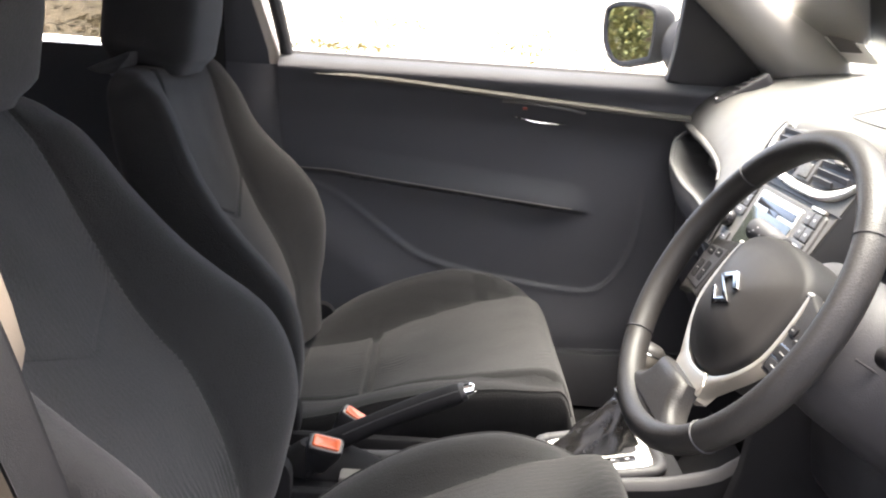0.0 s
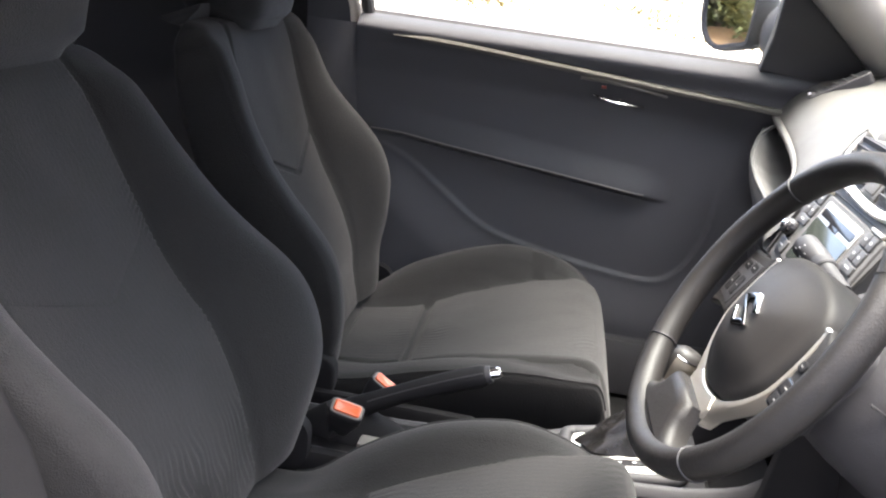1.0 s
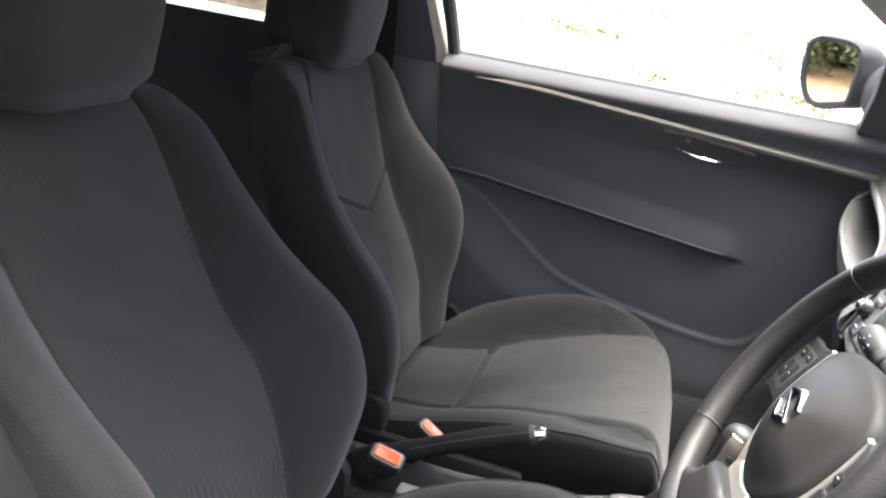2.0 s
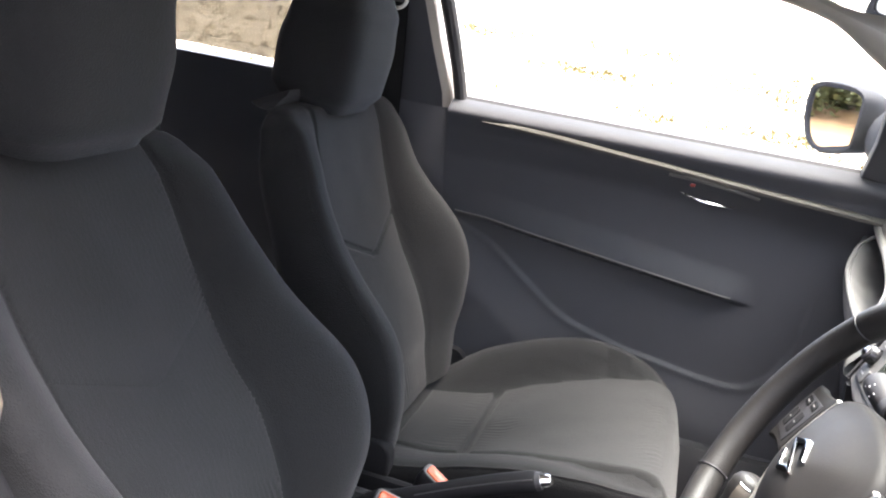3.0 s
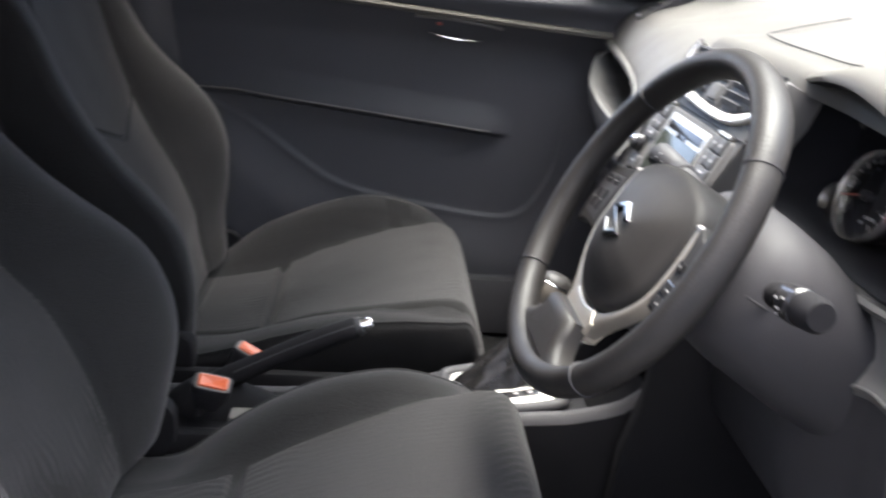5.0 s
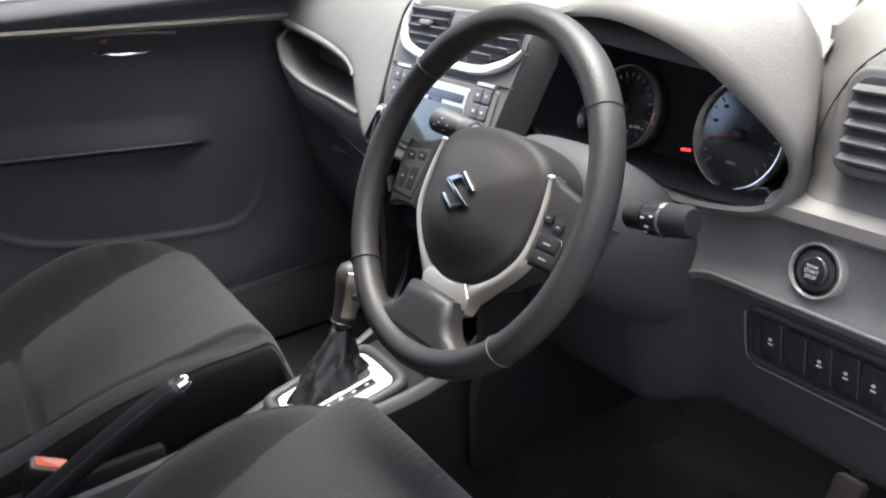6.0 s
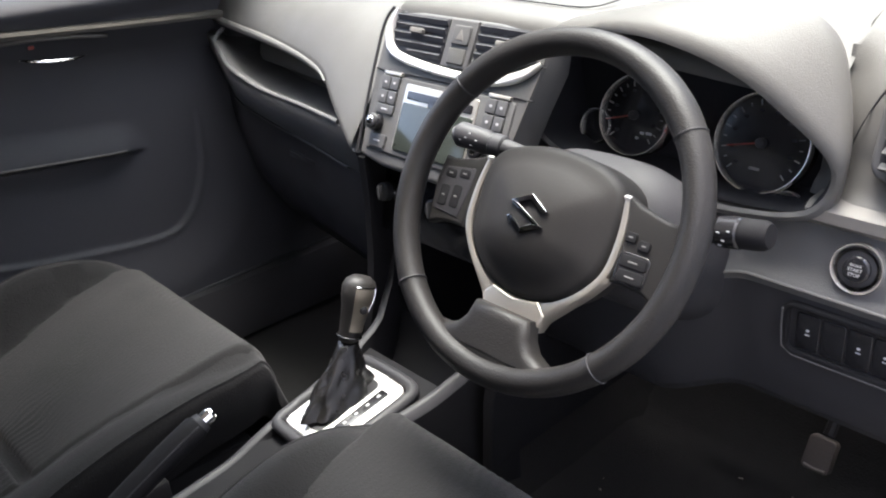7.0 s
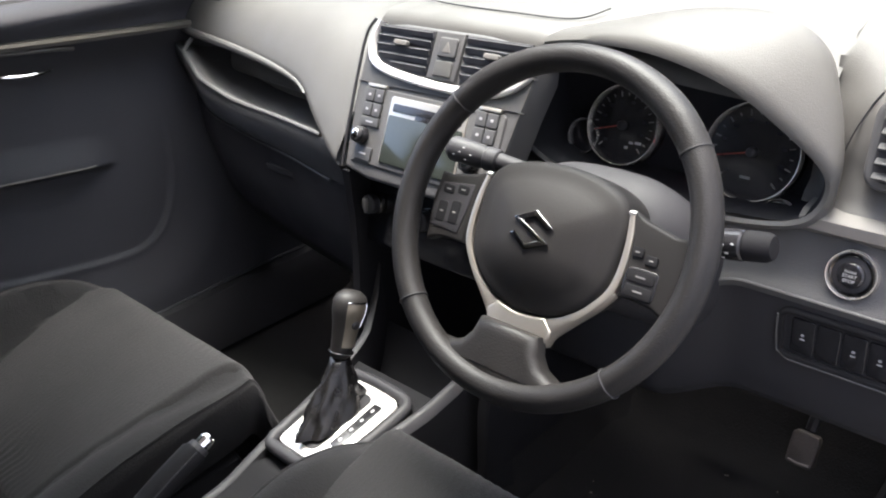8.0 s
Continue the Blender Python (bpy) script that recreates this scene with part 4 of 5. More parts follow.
    for x in np.linspace(-0.675, -0.14, 50):
        y0, z0 = lip_y(x), lip_z(x)
        e = smooth(-0.655, -0.60, x)
        yb = y0 + 0.03 + 0.075 * e
        zl = lin([(-0.675, 0.845), (-0.61, 0.824), (-0.43, 0.805), (-0.2, 0.786)], x)
        pts = [(yb + 0.02, brow(x) - 0.004), (yb, brow(x) - 0.03), (yb - 0.005, z0 - 0.005 * e), (y0 + 0.03, z0 - 0.012 * e), (y0 + 0.012, z0), (y0 + 0.004, z0 + 0.004), (y0 - 0.004, z0), (y0 - 0.006, z0 - 0.012), (y0 + 0.0, z0 - 0.035), (y0 + 0.008, z0 - 0.055), (y0 + 0.020, zl)]
        rows.append([Vector((x, y, z)) for y, z in pts])
    part("shelf", loft(rows), DASH_LOW, root, "open shelf with a rounded lip", angle=50)
    edge = spline([(-0.628, 0.692, 0.950), (-0.632, 0.680, 0.938), (-0.622, 0.668, 0.928), (-0.585, 0.655, 0.914), (-0.541, 0.644, 0.8955), (-0.46, 0.6385, 0.879), (-0.396, 0.635, 0.8735), (-0.30, 0.628, 0.872), (-0.172, 0.6115, 0.870)], 60)
    part("shelf_bead", tube(edge, 0.0040, 10), DASH_LOW, root)
    tray = frame_at((-0.37, 0.718, 0.905), (1, -0.06, -0.04), (0, 0.2, 1))
    part("tray_insert", slab(rrect(0.40, 0.042, 0.018), tray, 0.0, 0.02, 0.004), DASH_LOW, root, "dark recessed tray back")
    # glove box below
    rows = []
    for x in np.linspace(-0.665, -0.125, 30):
        y0, z0 = lip_y(x) + 0.020, lin([(-0.675, 0.842), (-0.61, 0.821), (-0.43, 0.802), (-0.2, 0.783)], x)
        pts = [(y0 + 0.03, z0 + 0.003), (y0 + 0.002, z0), (y0, z0 - 0.008), (y0 + 0.006, z0 - 0.08), (y0 + 0.03, z0 - 0.17), (y0 + 0.07, z0 - 0.23), (y0 + 0.20, z0 - 0.25)]
        rows.append([Vector((x, y, z)) for y, z in pts])
    glove = part("glove_box", loft(rows), KNEE, root, "dark glove box lid", angle=50)
    # highlight along the lid's upper edge, set in lighter plastic
    part("glove_highlight", tube([Vector((x, lip_y(x) + 0.018, lin([(-0.675, 0.844), (-0.61, 0.823), (-0.43, 0.804), (-0.2, 0.785)], x))) for x in np.linspace(-0.60, -0.19, 30)], 0.0022, 6), DASH_LOW, glove)
    part("glove_latch", rbox((0.075, 0.01, 0.012), (-0.35, 0.656, 0.760), 0.003, rot=Matrix.Rotation(radians(3), 3, "Y")), BLACK, glove)
    # demister outlet at the outer end
    face = frame_at((-0.585, 0.776, 1.0515), (1, -0.1, 0), (0, 0.80, 0.55))
    grille = part("side_outlet", slab(rrect(0.050, 0.118, 0.012), face, -0.001, 0.02, 0.003), BLACK, root, "small black side outlet")
    for k in range(5):
        part("outlet_bar", rbox((0.042, 0.005, 0.004), face(0, -0.036 + 0.017 * k, -0.001), 0.001, rot=Matrix.Rotation(radians(38), 3, "X")), DASH_LOW, grille)
    part("outlet_knob", rbox((0.012, 0.012, 0.008), face(0.0, -0.050, -0.003), 0.002), CHROME, grille, "bright little vane knob")
    mark = frame_at((-0.445, 0.712, 0.990), (1, -0.055, -0.03), (0, 0.75, 0.65))
    part("embossed_mark", slab(rrect(0.045, 0.007, 0.002), mark, -0.0012, 0.006, 0.0006), DASH_LOW, root, "unreadable embossed bar")
    # outer right face with vent
    rows = []
    for x in np.linspace(0.50, 0.72, 26):
        s = smooth(0.50, 0.56, x)
        pts = [(0.715, 0.885), (0.722, 0.895), (0.735, 0.905), (0.738, 0.94), (0.748, 0.985), (0.768, 1.012), (0.80, 1.035), (0.84, 1.056), (0.90, 1.079), (1.0, 1.096), (1.10, 1.101), (1.19, 1.096)]
        rows.append([Vector((x, y + (0.03 * (1 - s) if z < 1.02 else 0), z)) for y, z in pts])
    part("outer_face", loft(rows), DASH, root, angle=50)
    seam = [Vector((x, y + (0.015 if x < 0.53 else 0.0) - 0.0005, z)) for x, y, z in ((0.572, 0.790, 1.0285), (0.556, 0.764, 1.007), (0.544, 0.748, 0.975), (0.536, 0.744, 0.945), (0.530, 0.745, 0.915))]
    part("face_joint", tube(spline(seam, 24), 0.0010, 6), BLACK, root)
    vf = frame_at((0.628, 0.736, 0.968), (1, 0.02, 0), (0, 0.22, 1))
    vent = part("vent_frame", slab(rrect(0.13, 0.095, 0.02), vf, -0.006, 0.02, 0.005), DASH_LOW, root, "rectangular side vent")
    part("vent_well", slab(rrect(0.112, 0.078, 0.015), vf, -0.0075, 0.0, 0.001), BLACK, vent)
    for k in range(5):
        part("vent_slat", rbox((0.108, 0.016, 0.0035), vf(0, -0.030 + 0.015 * k, -0.008), 0.001, rot=Matrix.Rotation(radians(25), 3, "X")), DASH_LOW, vent)
    # ledge and start panel on the driver's side
    part("ledge", loft([[Vector((x, y, z)) for y, z in ((0.74, 0.894), (0.712, 0.892), (0.703, 0.886), (0.702, 0.874), (0.712, 0.866), (0.735, 0.864))] for x in np.linspace(0.515, 0.70, 10)], caps=True), STRIP, root, "lighter grey ledge")
    rows = []
    for x in np.linspace(0.17, 0.715, 56):
        c = smooth(0.36, 0.47, x)
        y0 = 0.70 - 0.03 * (1 - c)
        pts = [(y0 + 0.04, 0.868), (y0 + 0.016, 0.866), (y0 + 0.006, 0.82), (y0 - 0.008, 0.803), (y0 - 0.011, 0.797), (y0 - 0.008, 0.788), (y0 - 0.003, 0.74), (y0 + 0.004, 0.69), (y0 + 0.012, 0.645), (y0 + 0.024, 0.628), (y0 + 0.12, 0.60)]
        rows.append([Vector((x, y, z - 0.035 * (1 - c) if z < 0.81 else z)) for y, z in pts])
    part("start_panel", loft([r[:6] for r in rows]), DASH_LOW, root, "grey panel round the start button", angle=40)
    part("panel_edge", tube([r[4] for r in rows[6:]], 0.0022, 8), DASH_LOW, root)
    part("lower_panel", loft([r[5:] for r in rows]), KNEE, root, "dark lower knee panel", angle=40)
    return root


dash = build_dashboard()


def build_start_button():
    face = frame_at((0.578, 0.703, 0.834), (1, 0, 0), (0, 0.22, 1))
    root = part("start_button", slab(circle(0.0240), face, -0.004, 0.03, 0.003), BLACK, dash, "round black engine start button with a chrome ring")
    part("chrome_ring", ring(0.0268, 0.0032, face, -0.007, 0.01), RINGMETAL, root, "bright chrome ring")
    part("inner_ring", ring(0.0235, 0.0055, face, -0.0055, 0.004), DARKCHROME, root)
    part("button_cap", slab(circle(0.0142), face, -0.0085, 0.0, 0.003, crown=0.001), GLOSS, root)
    for k, (word, size) in enumerate((("ENGINE", 0.0034), ("START", 0.0050), ("STOP", 0.0050))):
        c = bpy.data.curves.new("lettering", "FONT")
        c.body, c.size, c.align_x, c.extrude = word, size, "CENTER", 0.0002
        c.materials.append(FADED)
        t = new("lettering", c)
        t.parent = root
        m = Matrix.Identity(4)
        o = face(0, 0.0034 - 0.0052 * k, -0.0102)
        ex, ey = face(1, 0, 0) - face(0, 0, 0), face(0, 1, 0) - face(0, 0, 0)
        ez = ex.cross(ey)
        for r in range(3):
            m[r][0], m[r][1], m[r][2], m[r][3] = ex[r], ey[r], ez[r], o[r]
        t.matrix_local = m


build_start_button()


def build_switch_panel():
    face = frame_at((0.597, 0.697, 0.747), (1, 0, 0), (0, -0.11, 1))
    border = [(p[0], p[1]) for p in rrect(0.162, 0.062, 0.012, n=8)]
    root = part("switch_panel", tube([face(a, b, -0.002) for a, b in border], 0.0045, 10, closed=True), CONSOLE, dash, "recessed row of black switches")
    part("panel_well", slab(rrect(0.160, 0.060, 0.011), face, -0.0008, 0.02, 0.0004), BLACK, root, "black recess behind the switches")
    for k in range(5):
        x = -0.056 + 0.0272 * k
        at = (lambda a, b, n, x=x: face(a + x, b, n))
        sw = part("switch", slab(rrect(0.0255, 0.046, 0.003), at, -0.0030, 0.0, 0.001), GLOSS, root, "black push switch" if k == 1 else "black push switch with a pale symbol")
        if k != 1:
            part("symbol", slab(rrect(0.0055, 0.0018, 0.0006, 0, -0.003), at, -0.0036, 0.0, 0.0003), FADED, sw)
            part("symbol", slab(rrect(0.0038, 0.0032, 0.0011, 0, 0.0025), at, -0.0036, 0.0, 0.0003), FADED, sw)
    # highlight on the recess's left and bottom edge, put in as a lighter bead
    part("panel_highlight", tube([face(a, b, -0.005) for a, b in ((-0.084, 0.024), (-0.0845, 0.0), (-0.082, -0.026), (-0.070, -0.0345), (0.07, -0.0345))], 0.0016, 8), DASH_LOW, root)


build_switch_panel()


# ---------------------------------------------------------------- instrument binnacle
def build_binnacle():
    root = thing("instrument_cluster", (0.345, 0.78, 0.88), "hooded instrument cluster with two round dials", "instrument panel")
    # front edge of the hood as (x, y, z), going round
    edge = [(0.148, 0.705, 0.905), (0.126, 0.715, 0.945), (0.120, 0.720, 0.990), (0.162, 0.715, 1.022), (0.262, 0.690, 1.040), (0.345, 0.680, 1.040), (0.43, 0.685, 1.015), (0.49, 0.695, 0.975), (0.530, 0.702, 0.940), (0.535, 0.705, 0.910), (0.515, 0.700, 0.882), (0.46, 0.690, 0.872), (0.36, 0.684, 0.870), (0.25, 0.690, 0.872), (0.19, 0.698, 0.882)]
    E = spline(edge, 72, closed=True)
    c = Vector((0.345, 0.70, 0.945))
    crest = [(0.135, 0.745, 0.905), (0.116, 0.752, 0.950), (0.112, 0.757, 0.998), (0.158, 0.760, 1.030), (0.262, 0.762, 1.057), (0.345, 0.765, 1.076), (0.437, 0.765, 1.080), (0.493, 0.762, 1.054), (0.517, 0.758, 1.012), (0.529, 0.745, 0.955), (0.534, 0.725, 0.885), (0.470, 0.720, 0.858), (0.36, 0.718, 0.855), (0.25, 0.720, 0.858), (0.180, 0.728, 0.872)]
    C = spline(crest, 72, closed=True)
    rings_out = []
    for t, out, back, drop in ((0.0, 0.0, 0.0, 0.0), (0.05, 0.006, -0.004, 0.0), (0.14, 0.012, -0.002, 0.0), (0.3, 0.013, 0.0, 0.0), (0.5, 0.012, 0.0, 0.0), (0.7, 0.009, 0.0, 0.0), (0.87, 0.005, 0.0, 0.0), (1.0, 0.0, 0.003, 0.0), (1.0, -0.006, 0.012, 0.003), (1.0, -0.016, 0.04, 0.015), (1.0, -0.03, 0.09, 0.05)):
        ring_ = []
        for p, q in zip(E, C):
            m = p.lerp(q, t)
            r = Vector((m.x - c.x, 0, m.z - c.z)).normalized()
            ring_.append(m + r * out + Vector((0, back, -drop)))
        rings_out.append(ring_)
    v, f = loft(rings_out, around=True)
    low = [q for q in f if max(v[i].z for i in q) < 0.90]
    part("hood", (v, [q for q in f if q not in low]), DASH, root, "grey domed hood", angle=60)
    part("hood_foot", (v, low), DASH_LOW, root, "dark foot of the hood", angle=60)
    rings_in = []
    for d, s in ((0.0, 1.0), (0.012, 0.97), (0.05, 0.95), (0.095, 0.93)):
        rings_in.append([Vector((c.x + (p.x - c.x) * s, max(p.y + d, 0.70 + d * 0.95), c.z + (p.z - c.z) * s - 0.10 * d)) for p in E])
    v, f = loft(rings_in, around=True)
    f.append(tuple(len(v) - 72 + j for j in range(72)))
    part("inner_shroud", (v, f), SHROUD, root, "black inner shroud")
    face = frame_at((0.347, 0.776, 0.918), (1, -0.02, 0), (0, 0.30, 1))
    for x, r, ang in ((-0.089, 0.050, 197), (0.085, 0.056, 195)):
        pl = (lambda a, b, n, x=x: face(a + x, b, n))
        dial = part("dial", slab(circle(r), pl, -0.012, 0.01, 0.002), GLOSS, root, "round black dial with chrome rim and red needle")
        part("dial_rim", ring(r + 0.0022, 0.0028, pl, -0.0175, -0.008), RINGMETAL, dial, "chrome rim")
        for k in range(19):
            w = radians(225 - 15 * k)
            q = r - 0.010
            cth, sth = math.cos(w), math.sin(w)
            m = frame_at(pl(q * cth, q * sth, -0.0125), pl(cth, sth, 0) - pl(0, 0, 0), pl(-sth, cth, 0) - pl(0, 0, 0))
            part("tick", slab(rrect(0.007 if k % 2 == 0 else 0.004, 0.0012, 0.0003), m, -0.0005, 0.001, 0.0002), DIM, dial)
        for k in range(9):
            w = radians(225 - 30 * k)
            q = r - 0.019
            part("numeral_bar", slab(rrect(0.0058, 0.0036, 0.0008, q * math.cos(w), q * math.sin(w)), pl, -0.0126, 0.0, 0.0002), SHROUD, dial)
        for k, (a, b, wide) in enumerate(((0.016, -0.020, 0.006), (0.026, -0.019, 0.009), (0.010, -0.027, 0.005)) if x < 0 else ((-0.002, -0.030, 0.013),)):
            part("unit_bar", slab(rrect(wide, 0.0032, 0.0008, a, b), pl, -0.0126, 0.0, 0.0002), FADED if x < 0 else DIM, dial, "small pale marking")
        w = radians(ang)
        tip = pl(0.040 * math.cos(w), 0.040 * math.sin(w), -0.018)
        part("needle", tube([pl(0, 0, -0.018), tip], [0.0011, 0.0005], 6), NEEDLE, dial, "red needle")
        part("needle_cap", slab(circle(0.006, n=20), pl, -0.0205, -0.011, 0.003), BLACK, dial)
    for x, y, r in ((-0.146, -0.024, 0.022), (0.130, -0.066, 0.019)):
        pl = (lambda a, b, n, x=x, y=y: face(a + x, b + y, n))
        g = part("small_dial", slab(circle(r), pl, -0.010, 0.01, 0.002), GLOSS, root, "small side gauge")
        part("dial_rim", ring(r + 0.0018, 0.0025, pl, -0.0145, -0.006), RINGMETAL, g)
    m = bpy.data.materials.new("warning_lamp")
    m.use_nodes = True
    p = m.node_tree.nodes["Principled BSDF"]
    p.inputs["Base Color"].default_value = (0.5, 0.02, 0.02, 1)
    p.inputs["Emission Color"].default_value = (1, 0.05, 0.05, 1)
    p.inputs["Emission Strength"].default_value = 0.09
    part("warning_light", slab(circle(0.0018, n=16), lambda a, b, n: face(a + 0.012, b - 0.03, n), -0.012, 0.002, 0.001), m, root, "small red warning light")


build_binnacle()


# ---------------------------------------------------------------- centre stack
def stack_place(x, z, n):
    """A point on the leaning face of the centre stack; n away from the viewer."""
    away = Vector((0, 0.912, -0.410))
    return Vector((x, stack_y(z), z)) + away * n


def build_stack():
    root = thing("centre_stack", (0.025, 0.70, 0.55), "grey centre stack with vents, radio and climate controls", "centre console")
    out = [(-0.110, 0.838), (-0.114, 0.88), (-0.118, 0.95), (-0.118, 1.01), (-0.108, 1.028), (-0.05, 1.034), (0.10, 1.034), (0.184, 1.026), (0.190, 0.995), (0.180, 0.95), (0.168, 0.88), (0.160, 0.838), (0.10, 0.830), (-0.06, 0.830)]
    part("fascia", slab(out, stack_place, 0.0, 0.05, 0.006), DASH_LOW, root, "dark grey fascia")
    # silver crescent round the two vents
    outer = spline([(-0.098, 1.034, 0), (-0.107, 1.018, 0), (-0.110, 1.005, 0), (-0.103, 0.984, 0), (-0.077, 0.970, 0), (-0.018, 0.962, 0), (0.048, 0.959, 0), (0.112, 0.960, 0), (0.158, 0.971, 0), (0.190, 0.994, 0)], 50)
    inner = spline([(-0.088, 1.032, 0), (-0.095, 1.016, 0), (-0.096, 1.002, 0), (-0.088, 0.987, 0), (-0.066, 0.979, 0), (-0.012, 0.973, 0), (0.048, 0.970, 0), (0.106, 0.971, 0), (0.148, 0.981, 0), (0.184, 0.997, 0)], 50)
    rows = []
    for a, b in zip(outer, inner):
        mid = (a + b) / 2
        rows.append([stack_place(p.x, p.y, n) for p, n in ((a, 0.004), (a, -0.004), (a.lerp(b, 0.2), -0.0065), (mid, -0.007), (a.lerp(b, 0.8), -0.0055), (b, -0.003), (b, 0.006))])
    part("vent_surround", loft(rows), SATIN, root, "bright silver vent surround")
    for x0, x1 in ((-0.092, 0.012), (0.072, 0.176)):
        low = (lambda x: lin([(-0.092, 0.996), (-0.084, 0.986), (-0.05, 0.977), (0.0, 0.974), (0.055, 0.972), (0.11, 0.974), (0.150, 0.984), (0.176, 0.996)], x))
        poly = [(x, low(x)) for x in np.linspace(x0, x1, 10)] + [(x1, 1.030), (x0, 1.030)]
        v = part("vent", slab(poly, stack_place, -0.002, 0.003, 0.001), BLACK, root, "black vent with horizontal slats")
        for z in (0.982, 0.992, 1.003, 1.014, 1.025):
            xs = [x for x in np.linspace(x0, x1, 40) if low(x) < z - 0.003]
            if len(xs) > 3:
                a, b = xs[0] + 0.001, xs[-1] - 0.001
                part("vent_slat", loft([[stack_place(x, z + dz, n) for dz, n in ((-0.004, -0.0035), (0.0015, -0.007), (0.003, -0.006), (-0.002, -0.002))] for x in (a, b)], around=True, caps=True), DOOR, v)
        xm = (x0 + x1) / 2 - 0.002
        part("vane_tab", slab(rrect(0.026, 0.007, 0.002), lambda a, b, n, xm=xm: stack_place(a + xm, b + 1.009, n), -0.011, -0.004, 0.0015), STRIP, v, "grey vane tab")
    part("hazard_bezel", slab([(0.014, 0.972), (0.018, 1.031), (0.068, 1.031), (0.066, 0.972)], stack_place, -0.0045, 0.004, 0.002), DASH_LOW, root)
    hz = part("hazard_switch", slab(rrect(0.032, 0.024, 0.003, 0.043, 1.012), stack_place, -0.0075, 0.002, 0.002), DASH_LOW, root, "hazard switch with a triangle")
    part("triangle", slab([(0.0355, 1.006), (0.0505, 1.006), (0.043, 1.019)], stack_place, -0.0082, -0.004, 0.0003), STRIP, hz)
    part("bezel_blank", slab(rrect(0.032, 0.020, 0.003, 0.042, 0.986), stack_place, -0.0065, 0.002, 0.002), DASH, root)
    part("fascia_groove", tube([stack_place(x, 0.9535, -0.0008) for x in np.linspace(-0.116, 0.188, 12)], 0.0012, 6), BLACK, root)

    gap = spline([stack_place(x, z, -0.001) for x, z in ((-0.108, 1.036), (-0.1215, 1.012), (-0.1215, 0.95), (-0.1175, 0.88), (-0.1135, 0.838))], 24)
    # bead added to shape the highlight line down the fascia's right edge
    part("fascia_highlight", tube(spline([stack_place(x, z, -0.0005) for x, z in ((0.188, 1.008), (0.186, 0.985), (0.176, 0.93), (0.166, 0.87), (0.161, 0.845))], 20), 0.0016, 8), DASH, root, "fine bead added for the highlight on the fascia edge")
    part("pad_gap", tube(gap, 0.0024, 6), BLACK, root, "dark gap beside the soft pad")

    # radio
    radio = part("car_radio", slab(rrect(0.262, 0.100, 0.006, 0.032, 0.898), stack_place, -0.003, 0.02, 0.002), DASH_LOW, root, "grey radio with a colour display")
    part("display_frame", slab(rrect(0.143, 0.086, 0.004, 0.032, 0.899), stack_place, -0.0045, 0.0, 0.001), SILVER, radio, "pale silver display frame")
    part("disc_slot", slab(rrect(0.128, 0.0105, 0.002, 0.032, 0.928), stack_place, -0.0055, 0.0, 0.0005), GLOSS, radio)
    part("slot_step", slab(rrect(0.034, 0.008, 0.002, 0.030, 0.921), stack_place, -0.0055, 0.0, 0.0005), GLOSS, radio)
    part("display", slab(rrect(0.138, 0.062, 0.003, 0.032, 0.887), stack_place, -0.0056, 0.0, 0.0008), SCREEN, radio, "switched-off grey display")
    for x0 in (-0.072, 0.136):
        for r in range(2):
            for q in range(2):
                x, z = x0 + 0.0185 * q - 0.010, 0.938 - 0.019 * r
                key = part("radio_button", slab(rrect(0.0172, 0.0172, 0.002, x, z), stack_place, -0.006, 0.0, 0.0012), KEYCAP, radio, "grey key with a pale mark")
                part("key_mark", slab(rrect(0.0045, 0.0032, 0.0008, x, z), stack_place, -0.0066, -0.002, 0.0003), FADED, key)
        for w, h, z in ((0.036, 0.012, 0.903), (0.034, 0.018, 0.861)):
            key = part("radio_key", slab(rrect(w, h, 0.002, x0, z), stack_place, -0.006, 0.0, 0.0012), KEYCAP, radio, "grey key with a pale mark")
            part("key_mark", slab(rrect(0.014, 0.0022, 0.0006, x0, z), stack_place, -0.0066, -0.002, 0.0003), FADED, key)
        part("key_trim", slab(rrect(0.037, 0.0045, 0.001, x0, 0.9505), stack_place, -0.0058, 0.0, 0.0008), SILVER, radio, "thin silver strip over the keys")
        pl = frame_at(stack_place(x0 - 0.010, 0.884, -0.003), (1, 0, 0), (0, 0.41, 0.912))
        k = part("radio_knob", slab(circle(0.0115, n=28), pl, -0.016, 0.002, 0.003), BLACK, radio, "round knob with a chrome face")
        part("knob_ring", ring(0.0125, 0.003, pl, -0.012, 0.0, 32), GLOSS, k)
        part("knob_cap", slab(circle(0.0075, n=20), pl, -0.018, -0.012, 0.002, crown=0.002), CHROME, k)

    # climate controls, set back under the radio
    climate = part("climate_panel", rbox((0.272, 0.06, 0.125), (0.030, 0.662, 0.765), 0.008, rot=Matrix.Rotation(radians(-12), 3, "X")), GLOSS, root, "black climate control panel")
    for x in (-0.078, 0.030, 0.138):
        pl = frame_at((x, 0.628, 0.776), (1, 0, 0), (0, 0.2, 1))
        k = part("climate_knob", slab(circle(0.0145, n=32), pl, -0.018, 0.01, 0.003), BLACK, climate, "round climate knob")
        part("knob_ring", ring(0.0165, 0.003, pl, -0.006, 0.004, 36), DARKCHROME, k)
        part("grip", rbox((0.005, 0.010, 0.024), pl(0, 0, -0.020), 0.002), STRIP, k)
    for x in (-0.085, -0.060, 0.02, 0.05, 0.10):
        part("climate_mark", rbox((0.012, 0.004, 0.004), (x, 0.628, 0.722), 0.001), MARK, climate)
